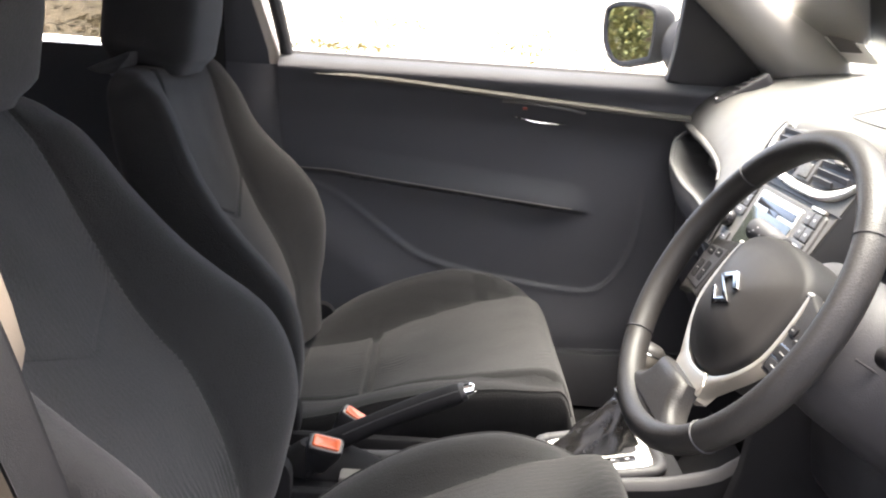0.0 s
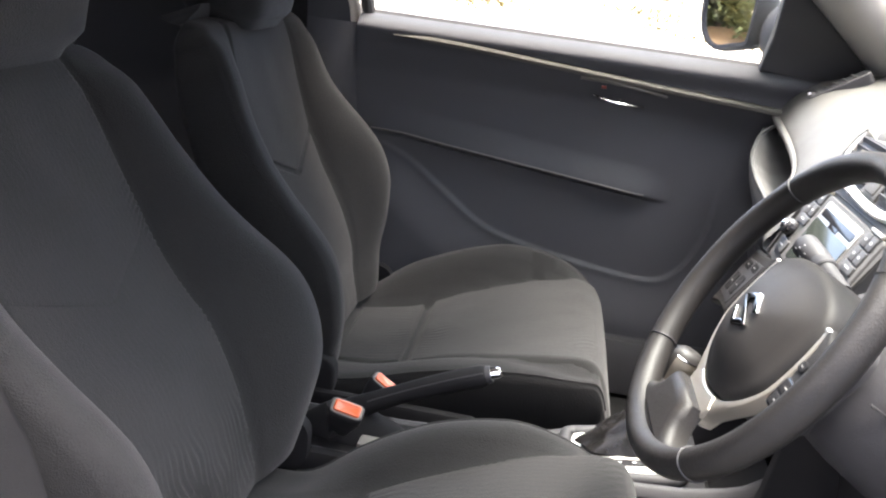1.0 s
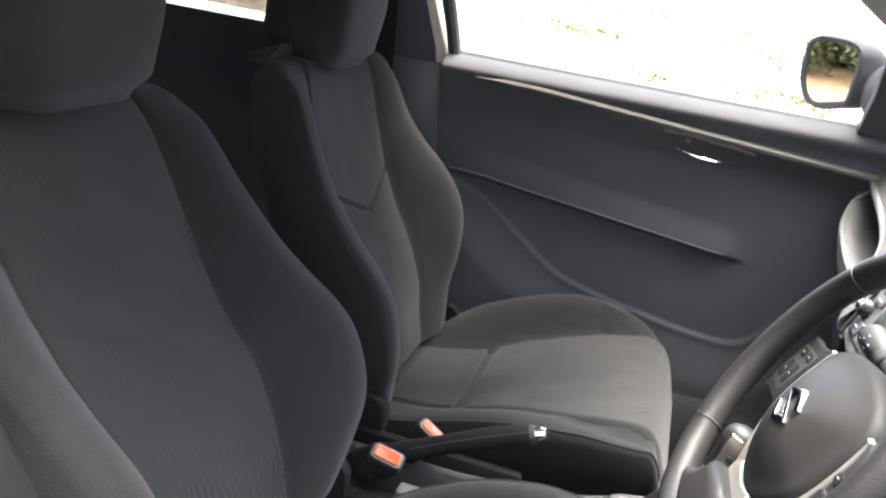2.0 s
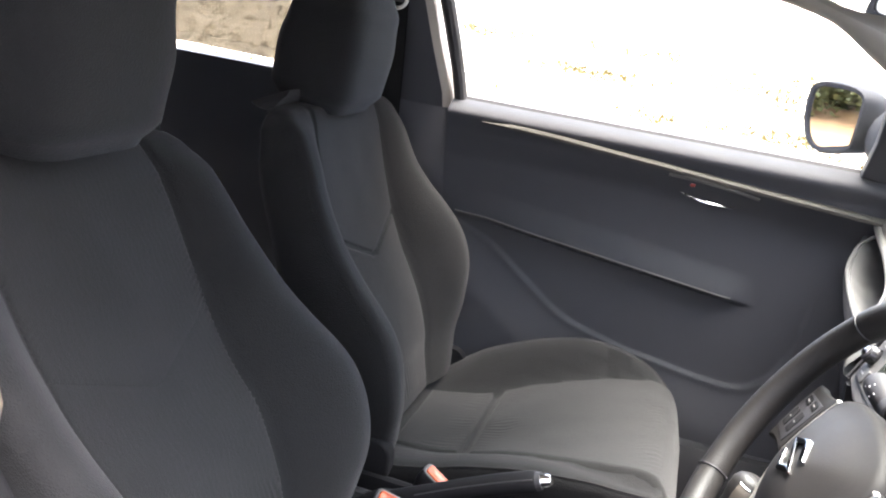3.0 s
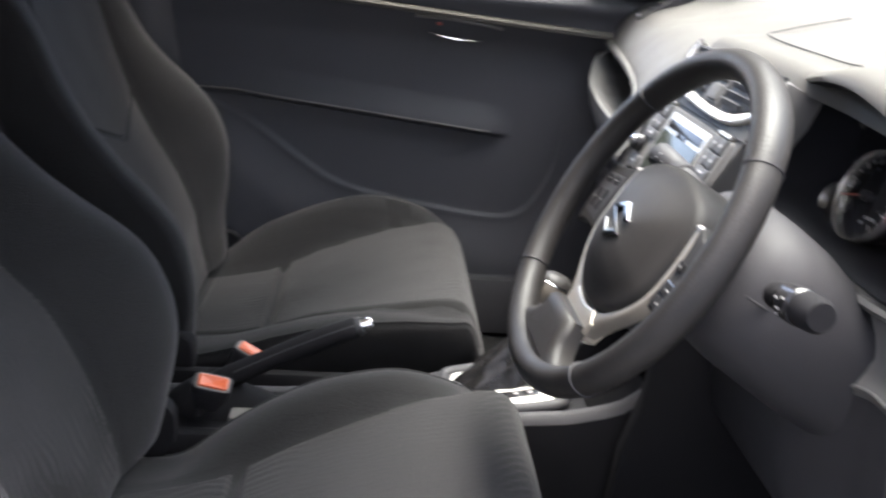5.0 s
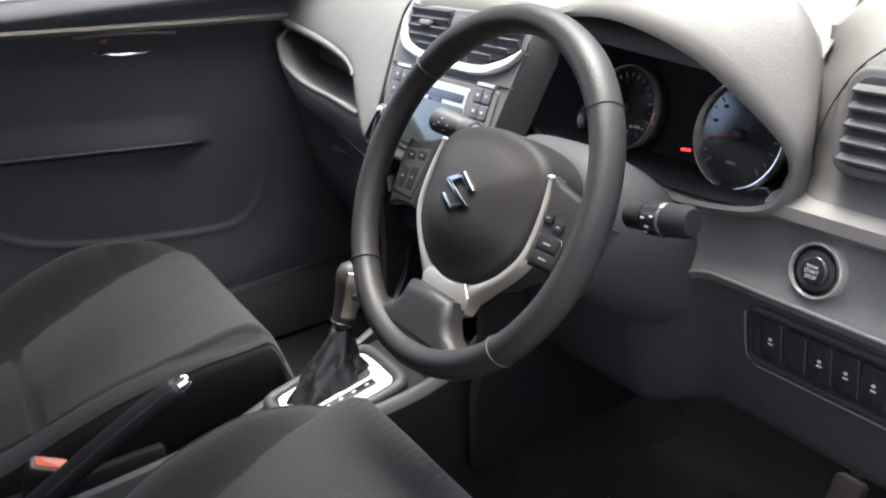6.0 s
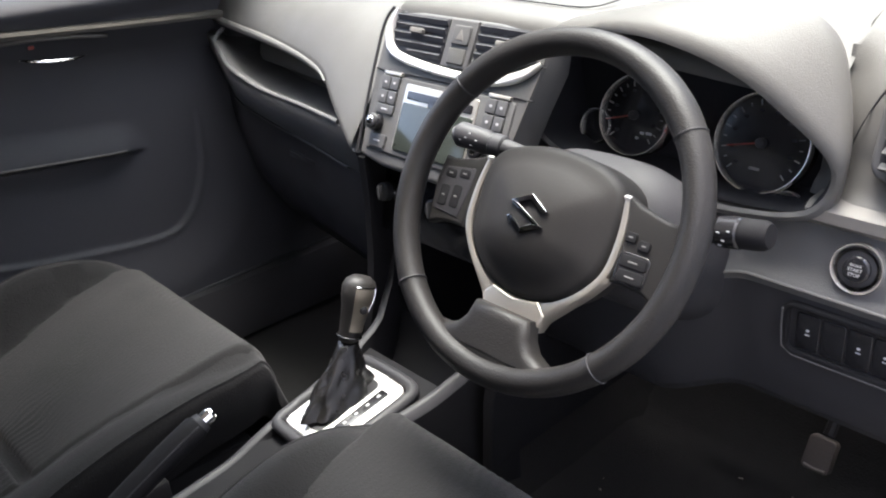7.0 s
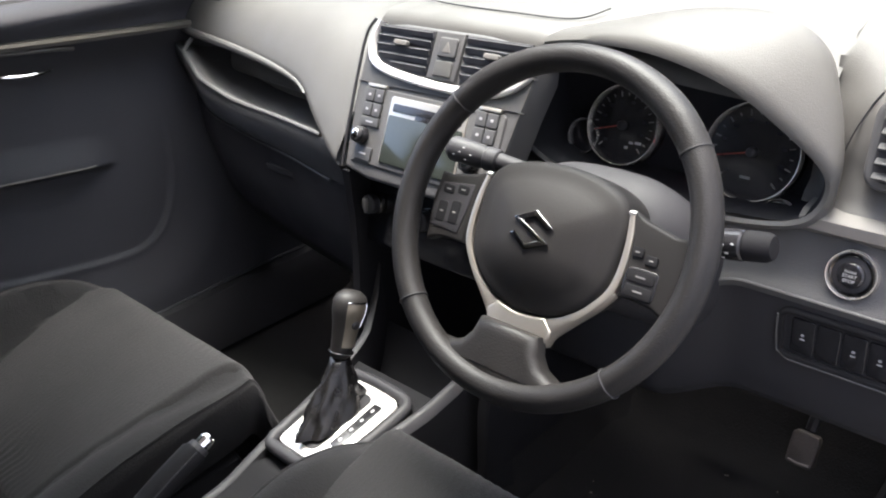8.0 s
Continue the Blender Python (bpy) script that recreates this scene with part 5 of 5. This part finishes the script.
    # sides down to the tunnel
    for s, x in ((-1, -0.112), (1, 0.172)):
        side = [(0.598, 0.832), (0.602, 0.76), (0.600, 0.68), (0.592, 0.60), (0.575, 0.53), (0.57, 0.42), (0.95, 0.42), (0.95, 0.85)]
        part("side_wall", slab(side, lambda a, b, n, x=x, s=s: Vector((x - s * n, a, b)), -0.004, 0.014, 0.004), CONSOLE, root, "dark side panel")
    return root


build_stack()


# ---------------------------------------------------------------- tunnel console, selector, handbrake
def build_console():
    root = thing("tunnel_console", (0.02, 0.30, 0.42), "dark plastic tunnel console between the seats", "centre console")
    rows = []
    for y in np.linspace(-0.45, 0.64, 60):
        w = lin([(-0.45, 0.072), (0.20, 0.070), (0.34, 0.078), (0.45, 0.088), (0.58, 0.110), (0.64, 0.135)], y)
        z = lin([(-0.45, 0.47), (0.10, 0.475), (0.28, 0.488), (0.34, 0.507), (0.44, 0.528), (0.52, 0.543), (0.58, 0.565), (0.62, 0.61), (0.64, 0.66)], y)
        cx = lin([(-0.45, 0.02), (0.64, 0.022)], y)
        g = 0.010 * smooth(0.32, 0.345, y) * (1 - smooth(0.525, 0.54, y)) + 0.10 * smooth(0.54, 0.575, y)
        sec = [(-w - 0.012, 0.36), (-w - 0.006, z - 0.05), (-w, z - 0.008), (-w + 0.006, z + 0.004), (-w + 0.014, z + 0.006), (-w + 0.019, z + 0.002), (-w + 0.022, z - g)]
        rows.append([Vector((cx + a, y, b)) for a, b in sec] + [Vector((cx - a, y, b)) for a, b in sec[::-1]])
    part("console_body", merge(loft([r[:3] for r in rows]), loft([r[5:9] for r in rows]), loft([r[11:] for r in rows])), CONSOLE, root, angle=50)
    for a in (2, 8):
        part("console_rim", loft([r[a:a + 4] for r in rows]), BLACK, root, "grey rounded rim", angle=60)
    part("rear_tray", slab(rrect(0.085, 0.24, 0.02), lambda a, b, n: Vector((0.02 + a, -0.16 + b, 0.478 - n)), -0.002, 0.01, 0.002), CONSOLE, root)
    part("anchor_cap", rbox((0.030, 0.05, 0.018), (0.075, 0.075, 0.497), 0.005), STRIP, root, "pale grey cap beside the buckle")
    return root


build_console()


def build_selector():
    root = thing("gear_selector", (0.02, 0.44, 0.525), "automatic gear selector with leather boot and silver plate", "gear lever")
    tilt = (0, 0.985, 0.172)
    top = frame_at((0.020, 0.437, 0.5315), (1, 0, 0), tilt)
    out = [(-0.052, -0.05), (-0.050, -0.066), (-0.038, -0.075), (0.034, -0.074), (0.046, -0.066), (0.052, -0.02), (0.054, 0.05), (0.048, 0.068), (0.03, 0.074), (-0.03, 0.074), (-0.050, 0.066), (-0.055, 0.03)]
    poly = [(p.x, p.y) for p in spline([(a, b, 0) for a, b in out], 48, closed=True)]
    part("silver_plate", slab(poly, top, -0.003, 0.01, 0.002), SATIN, root, "bright silver plate")
    gate = part("gate_window", slab(rrect(0.016, 0.090, 0.003, 0.031, 0.005), top, -0.0045, 0.0, 0.0006), GLOSS, root, "black position window")
    for k in range(4):
        part("gate_mark", slab(rrect(0.004, 0.006, 0.001, 0.031, 0.037 - 0.021 * k), top, -0.0053, -0.003, 0.0003), FADED, gate)
    part("plate_surround", tube([top(a * 1.20, b * 1.13, 0.0015) for a, b in poly], 0.0095, 14, closed=True), BLACK, root, "raised grey plastic surround")
    part("boot_slot", slab(rrect(0.048, 0.118, 0.012, -0.010, -0.002), top, -0.0042, 0.0, 0.0006), BLACK, root)
    base, neck = Vector((0.009, 0.432, 0.532)), Vector((-0.002, 0.468, 0.615))
    rows = []
    for i in range(14):
        t = i / 13
        c = base.lerp(neck, t)
        wx, wy = 0.013 * (1 - t) ** 1.8 + 0.0145, 0.046 * (1 - t) ** 1.25 + 0.0155
        row = []
        for k in range(32):
            w = 2 * math.pi * k / 32
            fold = 1 + (0.34 * (abs(math.sin(3 * w + 2.2 * t)) - 0.6) + 0.09 * math.sin(7 * w - 9 * t)) * math.sin(math.pi * min(1, t + 0.12)) ** 0.8
            row.append(c + Vector((wx * fold * math.cos(w), wy * fold * math.sin(w), 0.004 * math.sin(3 * w) * math.sin(math.pi * t))))
        rows.append(row)
    part("leather_boot", loft(rows, around=True, caps=True), BOOT, root, "creased black leather boot", angle=70)
    ax = (Vector((-0.006, 0.503, 0.700)) - neck).normalized()
    side = Vector((1, 0, 0))
    fwd = ax.cross(side)
    rows = []
    for b, wx, wy, sh in ((0.0, 0.012, 0.014, 0), (0.006, 0.0145, 0.016, 0), (0.012, 0.0145, 0.0165, 0), (0.03, 0.0155, 0.018, 0), (0.05, 0.018, 0.021, 0.001), (0.066, 0.0215, 0.0260, 0.002), (0.080, 0.0222, 0.0268, 0.002), (0.089, 0.0190, 0.0232, 0.002), (0.095, 0.0125, 0.0150, 0.002), (0.0965, 0.004, 0.005, 0.002)):
        rows.append([neck + ax * b + side * wx * math.cos(w) + fwd * (wy * math.sin(w) + sh) for w in (2 * math.pi * k / 28 for k in range(28))])
    knob = part("knob", loft(rows, around=True, caps=True), LEATHER, root, "leather-covered knob", angle=60)
    part("collar_ring", tube([neck + side * 0.0158 * math.cos(w) + fwd * 0.0178 * math.sin(w) + ax * 0.008 for w in (2 * math.pi * k / 28 for k in range(28))], 0.0016, 8, closed=True), GLOSS, root, "gloss black collar ring")
    v = []
    for b in np.linspace(0.018, 0.084, 12):
        wx = lin([(0.03, 0.0155), (0.05, 0.018), (0.066, 0.0215), (0.08, 0.0222), (0.09, 0.0185)], b) + 0.0012
        wy = lin([(0.03, 0.018), (0.05, 0.021), (0.066, 0.026), (0.08, 0.0268), (0.09, 0.0225)], b) + 0.0012
        v.append([neck + ax * b + side * wx * math.cos(w) + fwd * (wy * math.sin(w) + 0.001) for w in np.linspace(-0.75, 0.55, 9)])
    part("side_insert", loft(v), KNOBTRIM, knob, "bronze grey inlay")
    part("insert_edge", tube([r[-1] for r in v[5:]] + [p for p in v[-1][::-1]], 0.0012, 6), CHROME, knob)
    part("release_button", slab(circle(0.006, n=20), frame_at(neck + ax * 0.052 + side * 0.0185, (0, 1, 0.2), (0, -0.2, 1)), -0.004, 0.004, 0.002), BLACK, knob, "black release button")


build_selector()


def build_handbrake():
    root = thing("handbrake", (0.015, 0.0, 0.48), "black handbrake lever with a chrome push button", "handbrake")
    path = spline([(0.012, -0.03, 0.485), (0.014, 0.03, 0.520), (0.016, 0.10, 0.560), (0.018, 0.17, 0.595), (0.020, 0.222, 0.619)], 20)
    r = [lin([(0, 0.020), (5, 0.0175), (9, 0.0150), (14, 0.0165), (18, 0.0165), (19, 0.0135)], k) for k in range(20)]
    part("lever", tube(path, r, 16, 1.0), CONSOLE, root, "black grained grip")
    d = (path[-1] - path[-3]).normalized()
    for sx in (-1, 1):
        part("grip_seam", tube([p + Vector((sx * q * 0.80, 0, q * 0.62)) for p, q in list(zip(path, r))[6:19]], 0.0013, 6), KNEE, root)
    part("collar", tube([path[-1] - d * 0.001, path[-1] + d * 0.006], [0.0140, 0.0125], 16), BLACK, root)
    part("push_button", tube([path[-1] + d * 0.003, path[-1] + d * 0.016, path[-1] + d * 0.021], [0.0098, 0.0098, 0.007], 16), CHROME, root, "chrome push button")
    part("button_slot", rbox((0.0035, 0.010, 0.0022), path[-1] + d * 0.010 + Vector((0, -0.004, 0.0092)), 0.0006, rot=Matrix.Rotation(radians(25), 3, "X")), BLACK, root, "dark slot in the button")
    boot = [[Vector((0.013 + w * math.cos(k), y + l * math.sin(k), z)) for k in (2 * math.pi * j / 24 for j in range(24))] for w, l, y, z in ((0.040, 0.09, 0.03, 0.476), (0.036, 0.08, 0.028, 0.492), (0.026, 0.05, 0.018, 0.508), (0.020, 0.03, 0.012, 0.518))]
    part("gaiter", loft(boot, around=True, caps=True), CONSOLE, root, "folded black gaiter")


build_handbrake()


def build_buckle(at, long, normal, label):
    at, n = Vector(at), Vector(normal).normalized()
    root = thing("seat_belt_buckle", (at.x, at.y - 0.02, 0.44), label, "seat belt buckle", "seat belt buckles")
    u = Vector(long)
    u = (u - n * u.dot(n)).normalized()
    v = n.cross(u)
    rows = []
    for z, wx, wy in ((-0.085, 0.014, 0.008), (-0.06, 0.018, 0.010), (-0.02, 0.0255, 0.0135), (-0.004, 0.026, 0.014), (0.0, 0.0245, 0.0125)):
        rows.append([at + u * (wx * math.copysign(abs(math.cos(k)) ** 0.4, math.cos(k))) + v * (wy * math.copysign(abs(math.sin(k)) ** 0.4, math.sin(k))) + n * z for k in (2 * math.pi * j / 28 for j in range(28))])
    part("buckle_body", loft(rows, around=True, caps=True), BLACK, root, "black plastic body", angle=50)
    part("button_frame", slab(rrect(0.046, 0.0235, 0.006), lambda a, b, q: at + u * a + v * b - n * q, -0.001, 0.006, 0.001), STRIP, root)
    part("release_button", slab(rrect(0.040, 0.0185, 0.004), lambda a, b, q: at + u * a + v * b - n * q, -0.004, 0.008, 0.002, crown=-0.002), RED, root, "orange-red release button")
    part("stalk", tube([at - n * 0.075, at - n * 0.10 + Vector((0, -0.01, -0.03))], 0.012, 10, 0.5), BLACK, root)


build_buckle((0.087, 0.031, 0.558), (0, 0.99, -0.12), (0.55, 0.25, 0.80), "black seat belt buckle with red button beside the driver seat")
build_buckle((-0.047, 0.062, 0.535), (0.1, 0.86, -0.50), (0.25, 0.45, 0.85), "black seat belt buckle with red button beside the passenger seat")


# ---------------------------------------------------------------- steering wheel and column
WC = Vector((0.334, 0.484, 0.905))
WN = Vector((-0.03, 0.875, -0.483)).normalized()
WX = Vector((1, 0, 0)) - WN * WN.x
WX.normalize()
WU = WX.cross(WN)
RIM = 0.175


def wheel(a, b, n):
    """A point of the wheel: a to the right, b up the wheel, n away from the driver."""
    return WC + WX * a + WU * b + WN * n


def build_wheel():
    root = thing("steering_wheel", tuple(WC + WN * 0.05), "black leather steering wheel with silver trim", "steering wheel")
    rows = []
    for k in range(96):
        w = 2 * math.pi * k / 96
        grip = 1 + 0.10 * (math.exp(-((w - 0.9) / 0.25) ** 2) + math.exp(-((w - math.pi + 0.9) / 0.25) ** 2))
        row = []
        for j in range(16):
            q = 2 * math.pi * j / 16
            rr = RIM + 0.0145 * grip * math.cos(q)
            row.append(wheel(rr * math.cos(w), rr * math.sin(w), 0.0165 * grip * math.sin(q)))
        rows.append(row)
    part("rim", loft(rows, around=True, along=True), LEATHER, root, "stitched black leather rim", angle=60)
    for deg in (37.5, -44.5, 142.5, 223):
        w = radians(deg)
        part("rim_joint", tube([wheel((RIM + 0.0150 * math.cos(q)) * math.cos(w), (RIM + 0.0150 * math.cos(q)) * math.sin(w), 0.0172 * math.sin(q)) for q in (2 * math.pi * j / 20 for j in range(20))], 0.0011, 6, closed=True), BLACK, root)
    # airbag cover
    hub = lambda a, b, n: wheel(a, b, n + 0.010)
    half = [(0.0, 0.068), (0.045, 0.063), (0.076, 0.050), (0.088, 0.030), (0.089, -0.003), (0.085, -0.040), (0.070, -0.064), (0.050, -0.080), (0.025, -0.0895)]
    out = half + [(0.0, -0.0925)] + [(-a, b) for a, b in half[:0:-1]]
    pad = [(p.x, p.y) for p in spline([(a, b, 0) for a, b in out], 72, closed=True)]
    part("airbag_cover", slab(pad, hub, 0.001, 0.055, 0.012, crown=0.023, seg=4), PAD, root, "smooth dark airbag cover", angle=60)
    part("hub", slab([(a * 0.86, b * 0.86) for a, b in pad], wheel, 0.06, 0.095, 0.008), BLACK, root)
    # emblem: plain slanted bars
    em = lambda a, b, n: hub(a + 0.0005, b - 0.0066, 0.5 * n - 0.0205 + 3.0 * (a * a + b * b))
    arm = [(-0.0235, 0.0090), (0.0012, 0.0215), (0.0237, 0.0080), (0.0178, 0.0045), (0.0012, 0.0148), (-0.0112, 0.0080)]
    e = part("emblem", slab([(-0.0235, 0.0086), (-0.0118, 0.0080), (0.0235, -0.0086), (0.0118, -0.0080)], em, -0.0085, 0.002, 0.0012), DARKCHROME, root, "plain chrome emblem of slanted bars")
    for k in (1, -1):
        part("emblem_bar", slab([(k * a, k * b) for a, b in arm], em, -0.0080, 0.002, 0.0012), DARKCHROME, e)
    # silver trims down both sides, joined at the foot
    t_out = [(0.092, 0.040), (0.098, 0.006), (0.097, -0.034), (0.083, -0.060), (0.058, -0.088), (0.042, -0.106), (0.036, -0.117)]
    t_in = [(0.085, 0.038), (0.0895, 0.002), (0.0865, -0.036), (0.070, -0.062), (0.051, -0.078), (0.030, -0.0885), (0.012, -0.0925)]
    for s in (-1, 1):
        O = spline([(s * a, b, 0) for a, b in t_out], 40)
        I = spline([(s * a, b, 0) for a, b in t_in], 40)
        rows = []
        for p, q in zip(O, I):
            rows.append([hub(p.x, p.y, 0.022), hub(p.x, p.y, 0.010), hub(p.x * .85 + q.x * .15, p.y * .85 + q.y * .15, 0.0065), hub((p.x + q.x) / 2, (p.y + q.y) / 2, 0.0055), hub(q.x * .9 + p.x * .1, q.y * .9 + p.y * .1, 0.007), hub(q.x, q.y, 0.016)])
        part("side_trim", loft(rows), SILVER, root, "satin silver trim", angle=50)
    foot = [(-0.035, -0.117), (-0.042, -0.100), (-0.030, -0.0885), (-0.012, -0.0925), (0.0, -0.0935), (0.012, -0.0925), (0.030, -0.0885), (0.042, -0.100), (0.036, -0.118), (0.020, -0.1265), (0.0, -0.129), (-0.020, -0.1265)]
    part("foot_trim", slab(foot, hub, 0.0042, 0.025, 0.003), SILVER, root, "satin silver foot plate")
    # spokes
    half = [(0.036, -0.108), (0.041, -0.126), (0.050, -0.1375), (0.066, -0.1450), (0.092, -0.146), (0.080, -0.165), (0.040, -0.180)]
    lower = half + [(-a, b) for a, b in half[::-1]]
    part("lower_spoke", slab(lower, wheel, -0.006, 0.020, 0.012, seg=5), LEATHER, root, "leather lower spoke", angle=70)
    for s in (-1, 1):
        sp = [(0.088, 0.042), (0.105, 0.035), (0.138, 0.027), (0.152, 0.028), (0.156, 0.0), (0.150, -0.052), (0.144, -0.050), (0.135, -0.046), (0.118, -0.044), (0.097, -0.044), (0.099, -0.010), (0.095, 0.020)]
        spoke = part("spoke", slab([(s * a, b) for a, b in sp], hub, 0.006, 0.018, 0.004), PAD, root, "dark plastic spoke with switches", angle=60)
        if s > 0:
            part("switch_pad", slab(rrect(0.0345, 0.031, 0.006, 0.1175, -0.0262), hub, 0.0048, 0.012, 0.0012), GLOSS, spoke)
            keys = ((0.117, -0.0192, 0.029, 0.012), (0.118, -0.0335, 0.029, 0.012), (0.1065, 0.0035, 0.013, 0.010), (0.1225, -0.0015, 0.013, 0.010))
        else:
            part("switch_pad", slab([(-0.102, 0.022), (-0.146, 0.016), (-0.150, -0.010), (-0.148, -0.034), (-0.108, -0.036), (-0.104, -0.008)], hub, 0.0048, 0.012, 0.0012), BLACK, spoke)
            keys = ((-0.115, 0.013, 0.016, 0.010), (-0.135, 0.010, 0.016, 0.010), (-0.119, -0.014, 0.013, 0.026), (-0.137, -0.016, 0.013, 0.024))
        for a, b, w, h in keys:
            key = part("wheel_button", slab(rrect(w, h, 0.003, a, b), hub, 0.0040, 0.012, 0.0010), CONSOLE, spoke)
            part("button_mark", slab(rrect(w * 0.36, 0.0016, 0.0006, a, b), hub, 0.0035, 0.006, 0.0003), DIM, key)
        part("trim_tip", rbox((0.007, 0.005, 0.003), hub(s * 0.0885, 0.039, 0.007), 0.001), SATIN, spoke)


build_wheel()


def build_column():
    root = thing("steering_column", (0.345, 0.62, 0.82), "dark plastic steering column shroud with two stalks", "steering column")
    rows = []
    for n, wx, up, dn in ((0.078, 0.060, 0.045, 0.045), (0.084, 0.080, 0.060, 0.056), (0.100, 0.098, 0.082, 0.064), (0.13, 0.106, 0.086, 0.070), (0.17, 0.110, 0.082, 0.074), (0.21, 0.112, 0.072, 0.078), (0.27, 0.114, 0.060, 0.082)):
        row = []
        for k in range(40):
            w = 2 * math.pi * k / 40
            c, s = math.cos(w), math.sin(w)
            row.append(wheel(0.003 + wx * math.copysign(abs(c) ** 0.65, c), (up if s > 0 else dn) * math.copysign(abs(s) ** 0.75, s), n))
        rows.append(row)
    part("shroud", loft(rows, around=True, caps=True), KNEE, root, angle=50)
    part("shroud_joint", tube([wheel(0.003 + 0.1005 * s, 0.012, n) for s, n in ((1, 0.085), (1.0, 0.14), (1.05, 0.20))], 0.0012, 6), BLACK, root)
    # right stalk with its ring switch
    base, tip = Vector((0.430, 0.578, 0.882)), Vector((0.540, 0.578, 0.903))
    d = (tip - base).normalized()
    st = part("light_stalk", tube([base + d * 0.036, base + d * 0.058, base + d * 0.060], [0.0115, 0.0125, 0.0150], 18), CONSOLE, root, "black light stalk with pale symbols")
    part("stalk_ring", tube([base + d * 0.060, base + d * 0.062, base + d * 0.082, base + d * 0.084], [0.0135, 0.0155, 0.0160, 0.0145], 22), GLOSS, st)
    part("stalk_end", tube([base + d * 0.084, base + d * 0.086, base + d * 0.106, base + d * 0.112], [0.0135, 0.0152, 0.0148, 0.0115], 22), CONSOLE, st, "ribbed twist end")
    for a, b in ((0.066, 0.3), (0.072, -0.2), (0.076, 0.4), (0.068, -0.6)):
        p = base + d * a + Vector((0, -math.cos(b), math.sin(b))) * 0.0160
        part("stalk_mark", rbox((0.0036, 0.0012, 0.0016), p, 0.0003), FADED, st)
    # left wiper stalk
    base, tip = Vector((0.255, 0.585, 0.912)), Vector((0.135, 0.570, 0.925))
    d = (tip - base).normalized()
    st = part("wiper_stalk", tube([base, base + d * 0.03, base + d * 0.07, base + d * 0.075, base + d * 0.115, base + d * 0.121], [0.009, 0.010, 0.0125, 0.015, 0.0155, 0.011], 18), BLACK, root, "black wiper stalk with pale symbols")
    part("stalk_ring", tube([base + d * 0.050, base + d * 0.052, base + d * 0.066, base + d * 0.068], [0.0125, 0.0142, 0.0146, 0.0130], 22), BLACK, st)
    part("stalk_cap", tube([base + d * 0.115, base + d * 0.124], [0.0125, 0.0085], 16), SILVER, st)
    for a, b in ((0.08, 0.3), (0.088, -0.2), (0.096, 0.3), (0.104, 0.0), (0.092, 0.7)):
        p = base + d * a + Vector((0, -math.cos(b), math.sin(b))) * 0.0152
        part("stalk_mark", rbox((0.0034, 0.0012, 0.0014), p, 0.0003), FADED, st)

build_column()


# ---------------------------------------------------------------- footwell
def build_pedals():
    root = thing("accelerator_pedal", (0.49, 0.98, 0.33), "worn rubber accelerator pedal", "pedal")
    pl = frame_at((0.486, 0.955, 0.393), (1, 0, 0), (0, 0.45, 0.9))
    pad = part("pedal_pad", slab(rrect(0.042, 0.054, 0.008), pl, -0.006, 0.010, 0.004), RUBBER, root)
    part("pedal_lip", tube([pl(a, b, -0.0045) for a, b in ((-0.016, -0.021), (0.0, -0.0225), (0.016, -0.021))], 0.0026, 8), DIRT, pad, "scuffed paler lower edge")
    part("pedal_arm", tube([pl(0, 0.03, 0.012), (0.49, 1.06, 0.55), (0.48, 1.10, 0.68)], 0.009, 8), BLACK, root)
    root = thing("brake_pedal", (0.36, 0.93, 0.36), "dark rubber brake pedal", "pedal")
    pl = frame_at((0.36, 0.99, 0.50), (1, 0, 0), (0, 0.5, 0.86))
    pad = part("pedal_pad", slab(rrect(0.105, 0.055, 0.010), pl, -0.006, 0.010, 0.004), BLACK, root)
    part("pedal_arm", tube([pl(0, 0.01, 0.012), (0.36, 1.05, 0.60), (0.36, 1.09, 0.70)], 0.009, 8), BLACK, root)
    mat_rows = [[Vector((x, y, 0.312 + 0.30 * smooth(0.95, 1.2, y) + 0.004 * noise.noise((x * 11, y * 11, 5)))) for x in np.linspace(0.17, 0.59, 22)] for y in np.linspace(0.42, 1.02, 28)]
    v, f = loft(mat_rows)
    tagged(part("floor_mat", merge((v, f), ([p - Vector((0, 0, 0.006)) for p in v], f)), CARPET), "dark dusty carpet mat in the driver footwell", "floor mat")


build_pedals()


def build_crumbs():
    rnd = random.Random(9)
    geo = []
    for k in range(34):
        x, y, r = rnd.uniform(0.2, 0.58), rnd.uniform(0.45, 0.95), rnd.uniform(0.0007, 0.0018)
        geo.append(rbox((r * 2, r * 1.4, r), (x, y, 0.317 + r), 0))
    tagged(part("crumbs", merge(*geo), DIRT, flat=True), "pale specks of dirt scattered on the mat", "dirt", kind="stuff")


build_crumbs()


def build_sticker():
    root = thing("windscreen_sticker", (-0.57, 0.958, 1.16), "pale paper sticker with dark fields inside the windscreen", "sticker")
    pl = frame_at((-0.57, 0.958, 1.160), (1, 0.3, 0.02), (0, -0.8, 0.6))
    part("paper", slab(rrect(0.105, 0.185, 0.008, 0.0, 0.022), pl, -0.001, 0.001, 0.0005), PAPER, root)
    part("dark_field", slab(rrect(0.064, 0.074, 0.003), pl, -0.0018, 0.0, 0.0003), DARKINK, root)
    part("dark_field", slab(rrect(0.028, 0.030, 0.003, -0.004, 0.075), pl, -0.0018, 0.0, 0.0003), DARKINK, root)


build_sticker()
